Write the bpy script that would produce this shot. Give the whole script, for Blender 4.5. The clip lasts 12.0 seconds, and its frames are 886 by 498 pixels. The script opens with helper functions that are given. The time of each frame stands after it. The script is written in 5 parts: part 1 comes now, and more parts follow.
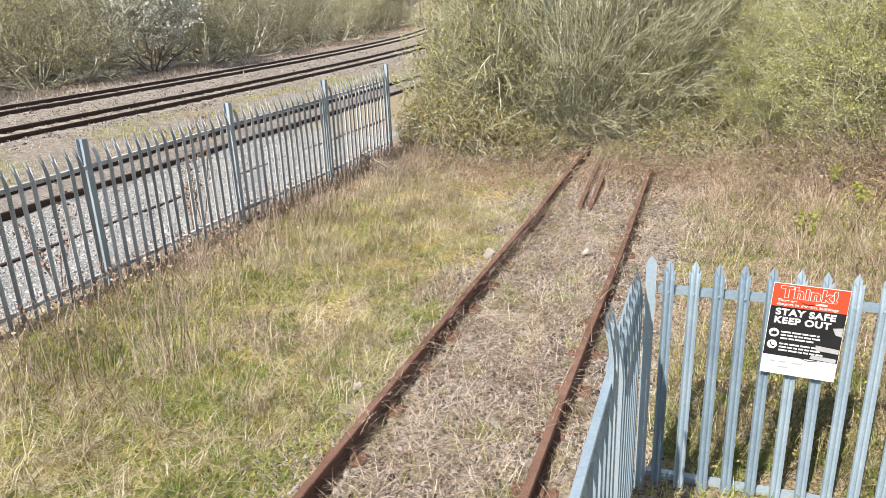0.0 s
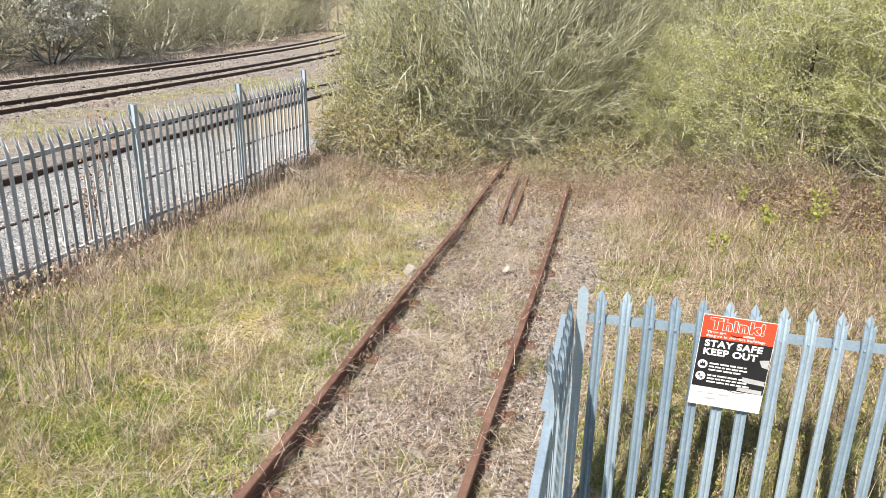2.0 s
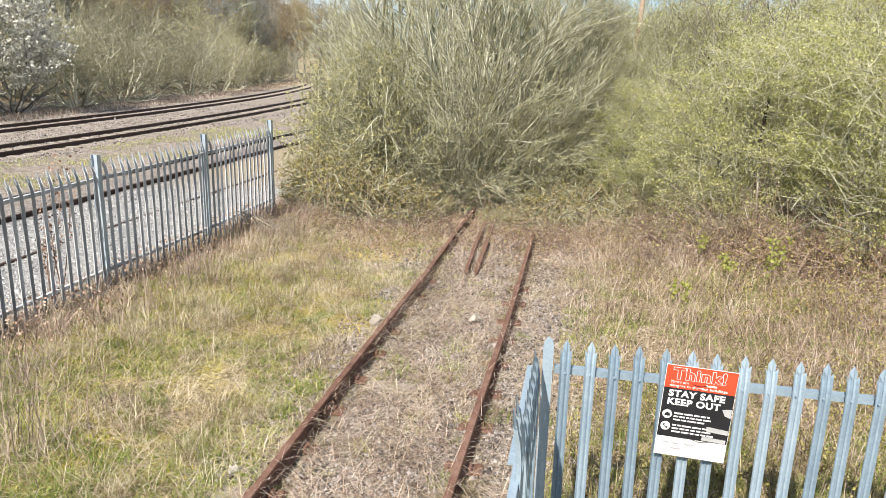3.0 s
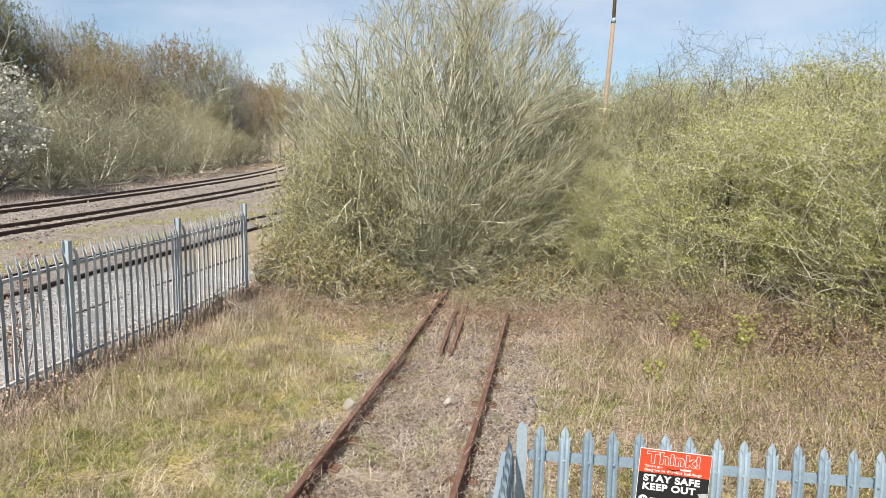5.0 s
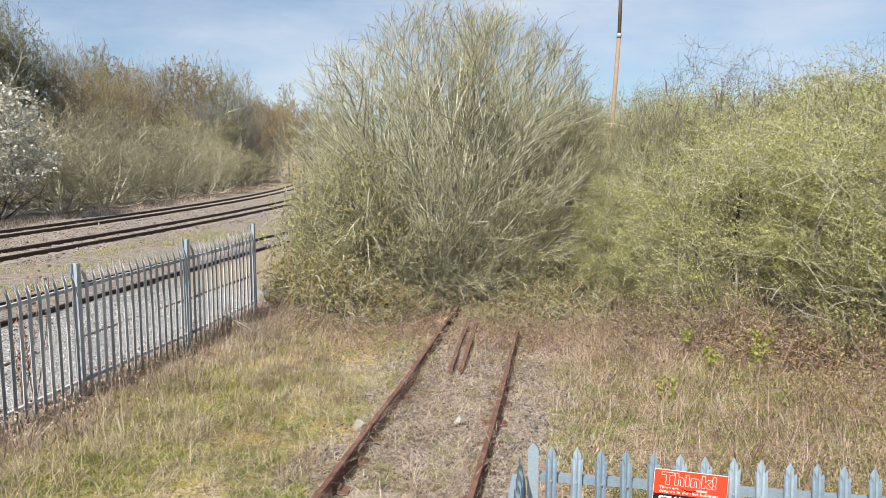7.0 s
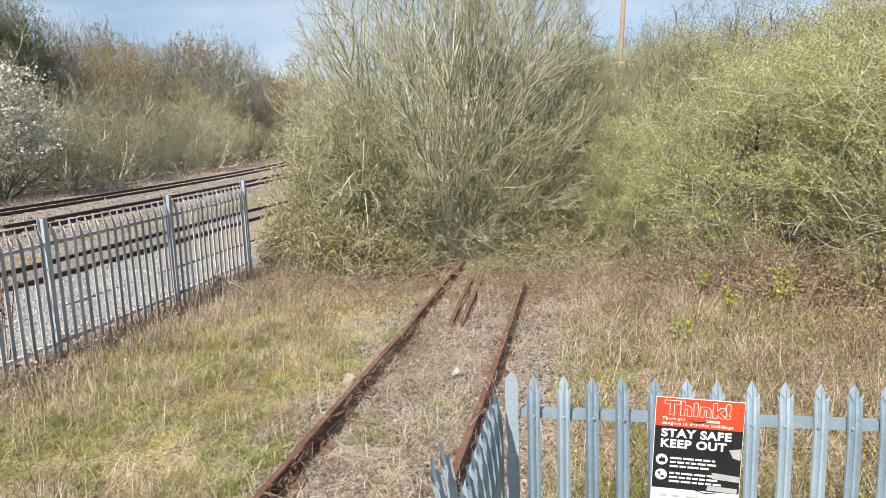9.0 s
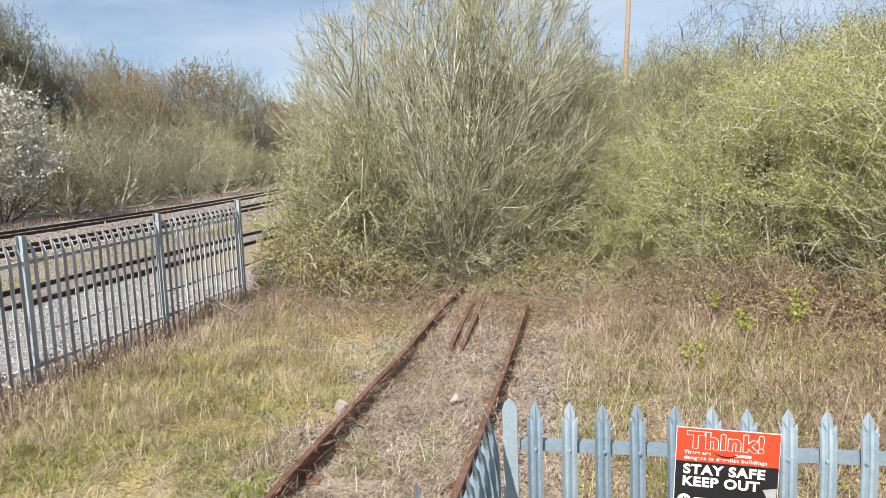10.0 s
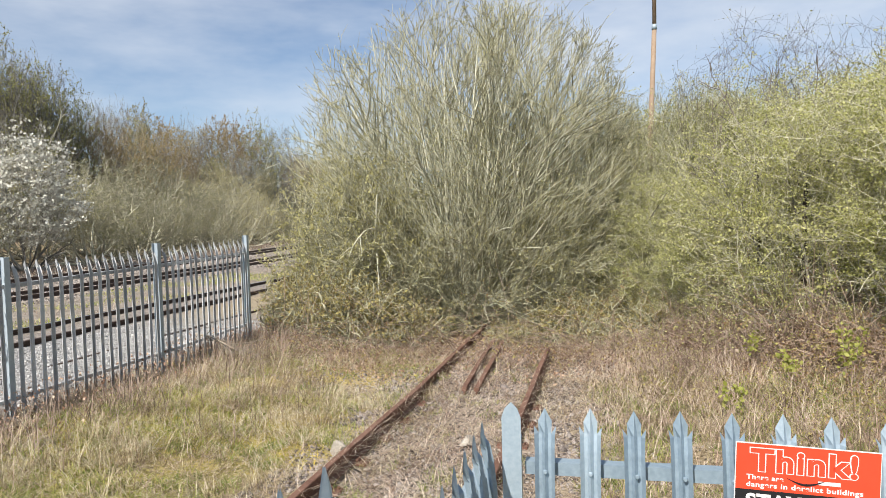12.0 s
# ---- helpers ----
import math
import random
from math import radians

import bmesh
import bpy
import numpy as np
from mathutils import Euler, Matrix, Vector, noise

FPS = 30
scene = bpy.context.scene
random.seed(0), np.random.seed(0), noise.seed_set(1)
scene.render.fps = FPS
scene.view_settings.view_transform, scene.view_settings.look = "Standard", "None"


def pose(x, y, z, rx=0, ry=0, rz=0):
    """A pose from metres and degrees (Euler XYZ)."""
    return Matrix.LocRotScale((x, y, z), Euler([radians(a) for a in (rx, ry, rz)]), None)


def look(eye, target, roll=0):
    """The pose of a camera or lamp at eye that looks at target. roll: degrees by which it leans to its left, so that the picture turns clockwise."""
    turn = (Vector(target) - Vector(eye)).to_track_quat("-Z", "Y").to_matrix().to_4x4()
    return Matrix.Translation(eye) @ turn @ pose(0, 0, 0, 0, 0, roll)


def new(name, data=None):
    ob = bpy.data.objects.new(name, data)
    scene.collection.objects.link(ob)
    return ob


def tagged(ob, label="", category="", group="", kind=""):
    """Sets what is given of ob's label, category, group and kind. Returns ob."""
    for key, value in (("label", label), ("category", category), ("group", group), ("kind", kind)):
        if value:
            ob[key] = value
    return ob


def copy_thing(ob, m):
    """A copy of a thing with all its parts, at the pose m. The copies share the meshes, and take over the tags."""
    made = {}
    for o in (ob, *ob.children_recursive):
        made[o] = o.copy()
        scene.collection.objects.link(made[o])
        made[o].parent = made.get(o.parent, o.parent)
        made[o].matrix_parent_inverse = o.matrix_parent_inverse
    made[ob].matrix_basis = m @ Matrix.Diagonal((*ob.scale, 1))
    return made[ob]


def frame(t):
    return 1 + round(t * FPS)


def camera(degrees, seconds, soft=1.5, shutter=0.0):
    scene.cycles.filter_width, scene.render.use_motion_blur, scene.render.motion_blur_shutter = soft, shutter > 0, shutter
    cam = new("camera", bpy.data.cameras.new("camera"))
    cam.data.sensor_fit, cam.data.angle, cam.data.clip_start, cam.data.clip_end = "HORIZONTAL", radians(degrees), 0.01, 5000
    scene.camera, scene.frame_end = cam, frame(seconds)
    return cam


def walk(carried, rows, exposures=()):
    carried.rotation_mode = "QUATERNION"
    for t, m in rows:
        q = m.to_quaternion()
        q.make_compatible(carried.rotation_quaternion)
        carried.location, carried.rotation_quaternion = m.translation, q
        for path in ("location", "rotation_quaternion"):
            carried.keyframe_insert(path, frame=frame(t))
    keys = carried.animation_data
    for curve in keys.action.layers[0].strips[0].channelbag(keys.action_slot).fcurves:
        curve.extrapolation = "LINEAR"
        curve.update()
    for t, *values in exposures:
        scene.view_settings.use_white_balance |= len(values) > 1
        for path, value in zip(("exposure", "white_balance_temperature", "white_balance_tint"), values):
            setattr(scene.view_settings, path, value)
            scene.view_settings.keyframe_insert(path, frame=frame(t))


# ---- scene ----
cam = camera(62.8, 12.0, soft=0.75)
PATH = [
    (0, (0.277, 0.124, 3.368), (-0.386, 1.898, 2.725), -2.2),
    (0.5, (0.185, 0.242, 3.36), (-0.414, 2.026, 2.684), -1.5),
    (1, (0.124, 0.288, 3.381), (-0.404, 2.091, 2.697), -0.3),
    (1.5, (0.116, 0.349, 3.382), (-0.36, 2.174, 2.715), 0.5),
    (2, (0.114, 0.355, 3.404), (-0.323, 2.203, 2.777), 1.0),
    (2.5, (0.119, 0.34, 3.432), (-0.279, 2.217, 2.865), 1.2),
    (3, (0.119, 0.34, 3.44), (-0.238, 2.243, 2.94), 1.5),
    (3.5, (0.126, 0.337, 3.47), (-0.2, 2.26, 3.028), 1.4),
    (3.7, (0.127, 0.336, 3.47), (-0.19, 2.266, 3.051), 1.5),
    (5.5, (0.153, 0.283, 3.518), (-0.147, 2.246, 3.284), 1.1),
    (6, (0.152, 0.27, 3.53), (-0.151, 2.237, 3.337), 1.0),
    (6.5, (0.152, 0.297, 3.53), (-0.16, 2.263, 3.332), 0.8),
    (7, (0.156, 0.36, 3.504), (-0.173, 2.318, 3.262), 0.3),
    (7.5, (0.198, 0.46, 3.436), (-0.159, 2.404, 3.127), -0.9),
    (7.7, (0.234, 0.517, 3.367), (-0.132, 2.454, 3.032), -1.4),
    (9.3, (0.372, 1.22, 2.984), (-0.005, 3.159, 2.67), -2.0),
    (9.5, (0.373, 1.307, 2.959), (-0.006, 3.247, 2.654), -1.9),
    (10, (0.35, 1.527, 2.869), (-0.038, 3.473, 2.618), -2.0),
    (10.5, (0.358, 1.715, 2.727), (-0.035, 3.666, 2.53), -2.0),
    (11, (0.397, 1.905, 2.646), (0.007, 3.86, 2.489), -2.3),
    (11.5, (0.381, 2.079, 2.553), (-0.032, 4.032, 2.425), -2.1),
    (12, (0.346, 2.229, 2.417), (-0.105, 4.176, 2.333), -1.5),
]
walk(cam, [(t, look(eye, target, roll)) for t, eye, target, roll in PATH],
     exposures=[(0, 0.74), (2.5, 0.80), (3.7, 0.77), (5.5, 0.52), (7.0, 0.52), (9.3, 0.60), (12.0, 0.56)])

# ---------------------------------------------------------------- sky and sun
SUN_UP, SUN_SIDE = 45.0, 14.0          # degrees above the horizon; turned from +y towards +x along the light's way
world = bpy.data.worlds.new("sky")
scene.world = world
world.use_nodes = True
wn, wl = world.node_tree.nodes, world.node_tree.links
wn.clear()
sky = wn.new("ShaderNodeTexSky")
sky.sky_type = "NISHITA"
sky.sun_disc = False
sky.sun_elevation = radians(SUN_UP)
sky.sun_rotation = radians(180 + SUN_SIDE)
sky.air_density, sky.dust_density, sky.ozone_density = 1.0, 0.1, 3.0
tc = wn.new("ShaderNodeTexCoord")
stretch = wn.new("ShaderNodeMapping")
stretch.inputs["Scale"].default_value = (1.0, 1.0, 3.2)
cloud = wn.new("ShaderNodeTexNoise")
cloud.inputs["Scale"].default_value = 2.3
cloud.inputs["Detail"].default_value = 6.0
cloud.inputs["Roughness"].default_value = 0.55
ramp = wn.new("ShaderNodeValToRGB")
ramp.color_ramp.elements[0].position, ramp.color_ramp.elements[1].position = 0.40, 0.74
ramp.color_ramp.elements[0].color, ramp.color_ramp.elements[1].color = (0.16, 0.16, 0.16, 1), (0.85, 0.85, 0.85, 1)
mixer = wn.new("ShaderNodeMixRGB")
mixer.inputs["Color2"].default_value = (8.4, 8.9, 9.6, 1)
back = wn.new("ShaderNodeBackground")
back.inputs["Strength"].default_value = 0.068
wout = wn.new("ShaderNodeOutputWorld")
wl.new(tc.outputs["Generated"], stretch.inputs["Vector"])
wl.new(stretch.outputs["Vector"], cloud.inputs["Vector"])
wl.new(cloud.outputs["Fac"], ramp.inputs["Fac"])
wl.new(ramp.outputs["Color"], mixer.inputs["Fac"])
tint = wn.new("ShaderNodeMixRGB")
tint.blend_type = "MULTIPLY"
tint.inputs["Fac"].default_value = 1.0
tint.inputs["Color2"].default_value = (0.86, 0.96, 1.06, 1)
wl.new(sky.outputs["Color"], tint.inputs["Color1"])
wl.new(tint.outputs["Color"], mixer.inputs["Color1"])
wl.new(mixer.outputs["Color"], back.inputs["Color"])
wl.new(back.outputs["Background"], wout.inputs["Surface"])

sun_data = bpy.data.lights.new("sun", "SUN")
sun_data.energy, sun_data.angle, sun_data.color = 5.0, radians(0.6), (1.0, 0.94, 0.86)
sun = new("sun", sun_data)
way = Vector((math.sin(radians(SUN_SIDE)) * math.cos(radians(SUN_UP)), math.cos(radians(SUN_SIDE)) * math.cos(radians(SUN_UP)), -math.sin(radians(SUN_UP))))
sun.matrix_world = look((0, 0, 40), Vector((0, 0, 40)) + way)

# ---------------------------------------------------------------- materials
def surface(name, colours, coarse=1.5, fine=40.0, rough=0.85, bump=0.4, metal=0.0, island=0.0, single=0.0, thin=0.0, depth=0.01, mixfine=0.45, spec=0.4, gain=1.6):
    """Colours from dark to light, led by noise at two scales, and by chance per island (island) or per object (single)."""
    m = bpy.data.materials.new(name)
    m.use_nodes = True
    n, l = m.node_tree.nodes, m.node_tree.links
    bsdf = n["Principled BSDF"]
    geo = n.new("ShaderNodeNewGeometry")
    def noise_at(scale, detail):
        x = n.new("ShaderNodeTexNoise")
        x.inputs["Scale"].default_value, x.inputs["Detail"].default_value, x.inputs["Roughness"].default_value = scale, detail, 0.62
        l.new(geo.outputs["Position"], x.inputs["Vector"])
        return x.outputs["Fac"]
    def maths(op, a, b):
        x = n.new("ShaderNodeMath")
        x.operation = op
        for i, v in enumerate((a, b)):
            if isinstance(v, (int, float)):
                x.inputs[i].default_value = v
            else:
                l.new(v, x.inputs[i])
        return x.outputs[0]
    big, small = noise_at(coarse, 4.0), noise_at(fine, 3.0)
    f = maths("ADD", maths("MULTIPLY", maths("SUBTRACT", big, 0.5), gain * (1 - mixfine)), maths("MULTIPLY", maths("SUBTRACT", small, 0.5), gain * mixfine))
    f = maths("ADD", f, 0.5)
    if island:
        f = maths("ADD", f, maths("MULTIPLY", maths("SUBTRACT", geo.outputs["Random Per Island"], 0.5), island))
    if single:
        info = n.new("ShaderNodeObjectInfo")
        f = maths("ADD", f, maths("MULTIPLY", maths("SUBTRACT", info.outputs["Random"], 0.5), single))
    r = n.new("ShaderNodeValToRGB")
    el = r.color_ramp.elements
    while len(el) < len(colours):
        el.new(0.5)
    for i, c in enumerate(colours):
        el[i].position = 0.12 + 0.76 * i / max(1, len(colours) - 1)
        el[i].color = (*c, 1)
    l.new(f, r.inputs["Fac"])
    l.new(r.outputs["Color"], bsdf.inputs["Base Color"])
    bsdf.inputs["Roughness"].default_value, bsdf.inputs["Metallic"].default_value = rough, metal
    bsdf.inputs["Specular IOR Level"].default_value = spec
    if bump:
        b = n.new("ShaderNodeBump")
        b.inputs["Strength"].default_value, b.inputs["Distance"].default_value = bump, depth
        l.new(small, b.inputs["Height"])
        l.new(b.outputs["Normal"], bsdf.inputs["Normal"])
    if thin:
        t = n.new("ShaderNodeBsdfTranslucent")
        l.new(r.outputs["Color"], t.inputs["Color"])
        mix = n.new("ShaderNodeMixShader")
        mix.inputs["Fac"].default_value = thin
        l.new(bsdf.outputs["BSDF"], mix.inputs[1])
        l.new(t.outputs["BSDF"], mix.inputs[2])
        l.new(mix.outputs["Shader"], n["Material Output"].inputs["Surface"])
    return m


STEEL = surface("galvanised_steel", [(0.19, 0.255, 0.31), (0.27, 0.345, 0.405), (0.36, 0.435, 0.49)], 3.0, 55.0, 0.48, 0.08, 0.2, single=0.5)
STEEL_BRIGHT = surface("bright_galvanised_post", [(0.25, 0.31, 0.35), (0.34, 0.40, 0.44), (0.44, 0.50, 0.54)], 3.0, 55.0, 0.5, 0.08, 0.1, single=0.4)
STEEL_OLD = surface("weathered_galvanised_steel", [(0.33, 0.335, 0.33), (0.47, 0.475, 0.47), (0.61, 0.615, 0.61)], 2.5, 45.0, 0.6, 0.12, 0.05, single=0.8)
SCRUB_TWIG = surface("grey_scrub_twigs", [(0.21, 0.195, 0.135), (0.37, 0.35, 0.255), (0.53, 0.505, 0.385)], 0.2, 5.0, 0.85, 0.0, island=1.0, single=0.5)
RUST = surface("rusted_rail_steel", [(0.05, 0.027, 0.019), (0.135, 0.068, 0.046), (0.205, 0.115, 0.082), (0.26, 0.17, 0.13)], 3.0, 70.0, 0.9, 0.5, 0.1)
RAIL_MAIN = surface("main_line_rail_steel", [(0.035, 0.022, 0.016), (0.065, 0.04, 0.03), (0.10, 0.07, 0.05)], 1.0, 30.0, 0.7, 0.2, 0.3)
RAIL_SHINE = surface("polished_rail_head", [(0.25, 0.25, 0.26), (0.4, 0.4, 0.41)], 1.0, 30.0, 0.35, 0.05, 0.8)
SLEEPER = surface("weathered_sleeper", [(0.16, 0.12, 0.09), (0.30, 0.25, 0.20), (0.42, 0.37, 0.31)], 2.0, 35.0, 0.95, 0.6)
STONE = surface("ballast_stone", [(0.07, 0.058, 0.052), (0.175, 0.15, 0.135), (0.28, 0.245, 0.222), (0.40, 0.36, 0.33)], 2.0, 60.0, 0.95, 0.3, island=1.1)
STONE_PALE = surface("pale_ballast_stone", [(0.20, 0.196, 0.19), (0.32, 0.315, 0.305), (0.46, 0.455, 0.44)], 2.0, 60.0, 0.95, 0.3, island=1.0)
ROCK = surface("limestone_block", [(0.20, 0.175, 0.14), (0.33, 0.30, 0.25), (0.47, 0.44, 0.385)], 6.0, 50.0, 0.95, 0.6)
STRAW = surface("dry_straw", [(0.20, 0.145, 0.075), (0.42, 0.335, 0.20), (0.58, 0.495, 0.325), (0.72, 0.65, 0.475)], 1.2, 11, 0.8, 0.0, island=0.8, thin=0.3, mixfine=0.6, gain=3.4)
FALLEN = surface("fallen_dry_stalks", [(0.14, 0.092, 0.068), (0.33, 0.235, 0.172), (0.50, 0.39, 0.297), (0.64, 0.545, 0.445)], 1.2, 13, 0.85, 0.0, island=0.8, thin=0.15, mixfine=0.65, gain=3.6)
GRASS = surface("spring_grass", [(0.13, 0.185, 0.03), (0.29, 0.345, 0.065), (0.47, 0.47, 0.12), (0.62, 0.58, 0.24)], 1.4, 9, 0.75, 0.0, island=0.7, thin=0.35, mixfine=0.55, gain=3)
GREEN = surface("fresh_green_grass", [(0.12, 0.17, 0.03), (0.23, 0.285, 0.06), (0.35, 0.39, 0.11)], 1.2, 9, 0.7, 0.0, island=0.7, thin=0.35, mixfine=0.55, gain=2.6)
DEADSTEM = surface("dead_brown_stems", [(0.13, 0.09, 0.07), (0.27, 0.195, 0.15), (0.43, 0.335, 0.27)], 1.2, 12, 0.85, 0.0, island=0.8, mixfine=0.6, gain=3.2)
CANE = surface("dry_bramble_canes", [(0.17, 0.11, 0.08), (0.38, 0.28, 0.21), (0.56, 0.46, 0.37)], 1.2, 10, 0.85, 0.0, island=0.8, mixfine=0.6, gain=3)
MOSS = surface("orange_green_moss", [(0.24, 0.225, 0.035), (0.43, 0.37, 0.06), (0.58, 0.44, 0.09)], 1.5, 8, 0.9, 0.0, island=0.6, thin=0.2, mixfine=0.5, gain=2.8)
DARK_TWIG = surface("dark_thorn_twigs", [(0.055, 0.043, 0.036), (0.12, 0.098, 0.08), (0.21, 0.175, 0.145)], 0.6, 8.0, 0.85, 0.0, island=1.0)
BARK_PALE = surface("pale_willow_bark", [(0.36, 0.355, 0.26), (0.52, 0.51, 0.39), (0.67, 0.655, 0.53)], 0.8, 5, 0.85, 0.0, island=0.8, mixfine=0.55, gain=2)
TWIG = surface("willow_twig_bark", [(0.165, 0.155, 0.095), (0.35, 0.338, 0.218), (0.55, 0.535, 0.385)], 0.7, 5, 0.8, 0.0, island=0.9, mixfine=0.55, gain=2.6)
THORN_BARK = surface("grey_hawthorn_bark", [(0.13, 0.12, 0.095), (0.24, 0.225, 0.175), (0.36, 0.34, 0.27)], 0.8, 12.0, 0.85, 0.0, island=1.0)
THORN_TWIG = surface("pale_hawthorn_twigs", [(0.25, 0.235, 0.16), (0.45, 0.43, 0.30), (0.64, 0.615, 0.46)], 0.7, 5, 0.8, 0.0, island=0.9, mixfine=0.55, gain=2.4)
TWIG_BROWN = surface("brown_twig_bark", [(0.13, 0.105, 0.078), (0.27, 0.225, 0.17), (0.42, 0.365, 0.285)], 0.3, 6.0, 0.85, 0.0, island=1.0, single=0.6)
BUD = surface("willow_buds", [(0.27, 0.25, 0.10), (0.46, 0.43, 0.18), (0.62, 0.575, 0.29)], 0.6, 5, 0.7, 0.0, island=0.8, thin=0.5, mixfine=0.55, gain=2.6)
LEAF = surface("young_hawthorn_leaves", [(0.265, 0.275, 0.095), (0.48, 0.485, 0.175), (0.67, 0.65, 0.31)], 0.6, 4, 0.65, 0.0, island=0.8, thin=0.5, single=0.3, mixfine=0.55, gain=2.8)
SPROUT = surface("bright_sprout_leaves", [(0.20, 0.22, 0.04), (0.34, 0.36, 0.075), (0.46, 0.46, 0.14)], 1.0, 8.0, 0.6, 0.0, island=0.8, thin=0.4)
SEED = surface("rusty_dock_seed", [(0.15, 0.085, 0.055), (0.26, 0.155, 0.105), (0.36, 0.24, 0.17)], 1.0, 20.0, 0.9, 0.0, island=0.9)
BRAMBLE = surface("bramble_leaves", [(0.20, 0.12, 0.07), (0.36, 0.235, 0.13), (0.42, 0.34, 0.13), (0.46, 0.44, 0.16)], 1, 7, 0.75, 0.0, island=0.7, thin=0.35, mixfine=0.6, gain=3)
BRIAR = surface("yellow_olive_briar_leaves", [(0.15, 0.11, 0.045), (0.30, 0.265, 0.07), (0.43, 0.385, 0.11), (0.52, 0.45, 0.19)], 0.9, 6.0, 0.7, 0.0, island=1.0, thin=0.35)
DEADLEAF = surface("dead_leaf_litter", [(0.17, 0.088, 0.052), (0.37, 0.218, 0.14), (0.54, 0.36, 0.25), (0.68, 0.52, 0.39)], 1, 9, 0.85, 0.0, island=0.8, thin=0.15, mixfine=0.6, gain=3)
SKIRT_LEAF = surface("olive_brown_undergrowth_leaves", [(0.21, 0.155, 0.07), (0.37, 0.31, 0.115), (0.51, 0.45, 0.18)], 0.8, 6, 0.7, 0.0, island=0.8, thin=0.4, mixfine=0.55, gain=2.8)
BLOSSOM = surface("white_blossom", [(0.42, 0.41, 0.34), (0.56, 0.55, 0.47), (0.70, 0.69, 0.62)], 0.5, 6.0, 0.7, 0.0, island=0.9, thin=0.3)
FARLEAF = surface("distant_tree_buds", [(0.27, 0.26, 0.15), (0.35, 0.33, 0.17), (0.39, 0.38, 0.16), (0.45, 0.41, 0.21)], 0.12, 3.0, 0.8, 0.0, island=0.5, single=1.6, thin=0.4)
GREY_TWIG = surface("grey_tree_bark", [(0.10, 0.095, 0.085), (0.21, 0.20, 0.175), (0.33, 0.315, 0.28)], 0.3, 6.0, 0.85, 0.0, island=1.0, single=0.7)
FAR_ORANGE = surface("orange_tree_buds", [(0.22, 0.175, 0.10), (0.34, 0.25, 0.13), (0.40, 0.32, 0.15)], 0.12, 3.0, 0.8, 0.0, island=0.5, single=1.2, thin=0.4)
FAR_GREEN = surface("yellow_green_tree_leaves", [(0.19, 0.20, 0.075), (0.31, 0.31, 0.10), (0.42, 0.40, 0.16)], 0.12, 3.0, 0.8, 0.0, island=0.6, single=0.8, thin=0.4)
REDCANE = surface("reddish_dead_canes", [(0.15, 0.097, 0.07), (0.34, 0.245, 0.18), (0.54, 0.425, 0.325)], 1.2, 10, 0.85, 0.0, island=0.8, mixfine=0.6, gain=3)
DRYMIX = surface("mixed_dry_grass", [(0.09, 0.065, 0.04), (0.20, 0.15, 0.085), (0.30, 0.275, 0.085), (0.38, 0.30, 0.20), (0.54, 0.45, 0.34)], 1.4, 10, 0.85, 0.0, island=0.7, thin=0.15, mixfine=0.6, gain=3.2)
POLE_WOOD = surface("creosoted_pole_timber", [(0.21, 0.15, 0.105), (0.28, 0.205, 0.145), (0.35, 0.265, 0.19)], 3.0, 30.0, 0.85, 0.4)
POLE_PALE = surface("lichen_grey_pole_foot", [(0.24, 0.225, 0.20), (0.34, 0.325, 0.295), (0.45, 0.435, 0.40)], 3.0, 30.0, 0.9, 0.4)
SIGN_RED = surface("sign_red_print", [(0.72, 0.055, 0.022), (0.78, 0.065, 0.028)], 3.0, 30.0, 0.38, 0.0)
SIGN_BLACK = surface("sign_black_print", [(0.012, 0.012, 0.013), (0.022, 0.022, 0.024)], 6.0, 40.0, 0.55, 0.0, spec=0.15)
SIGN_WHITE = surface("sign_white_print", [(0.62, 0.61, 0.59), (0.70, 0.69, 0.67)], 6.0, 40.0, 0.4, 0.0)
SIGN_GREY = surface("sign_scuffed_grey", [(0.28, 0.28, 0.28), (0.42, 0.42, 0.42)], 12.0, 60.0, 0.6, 0.0)


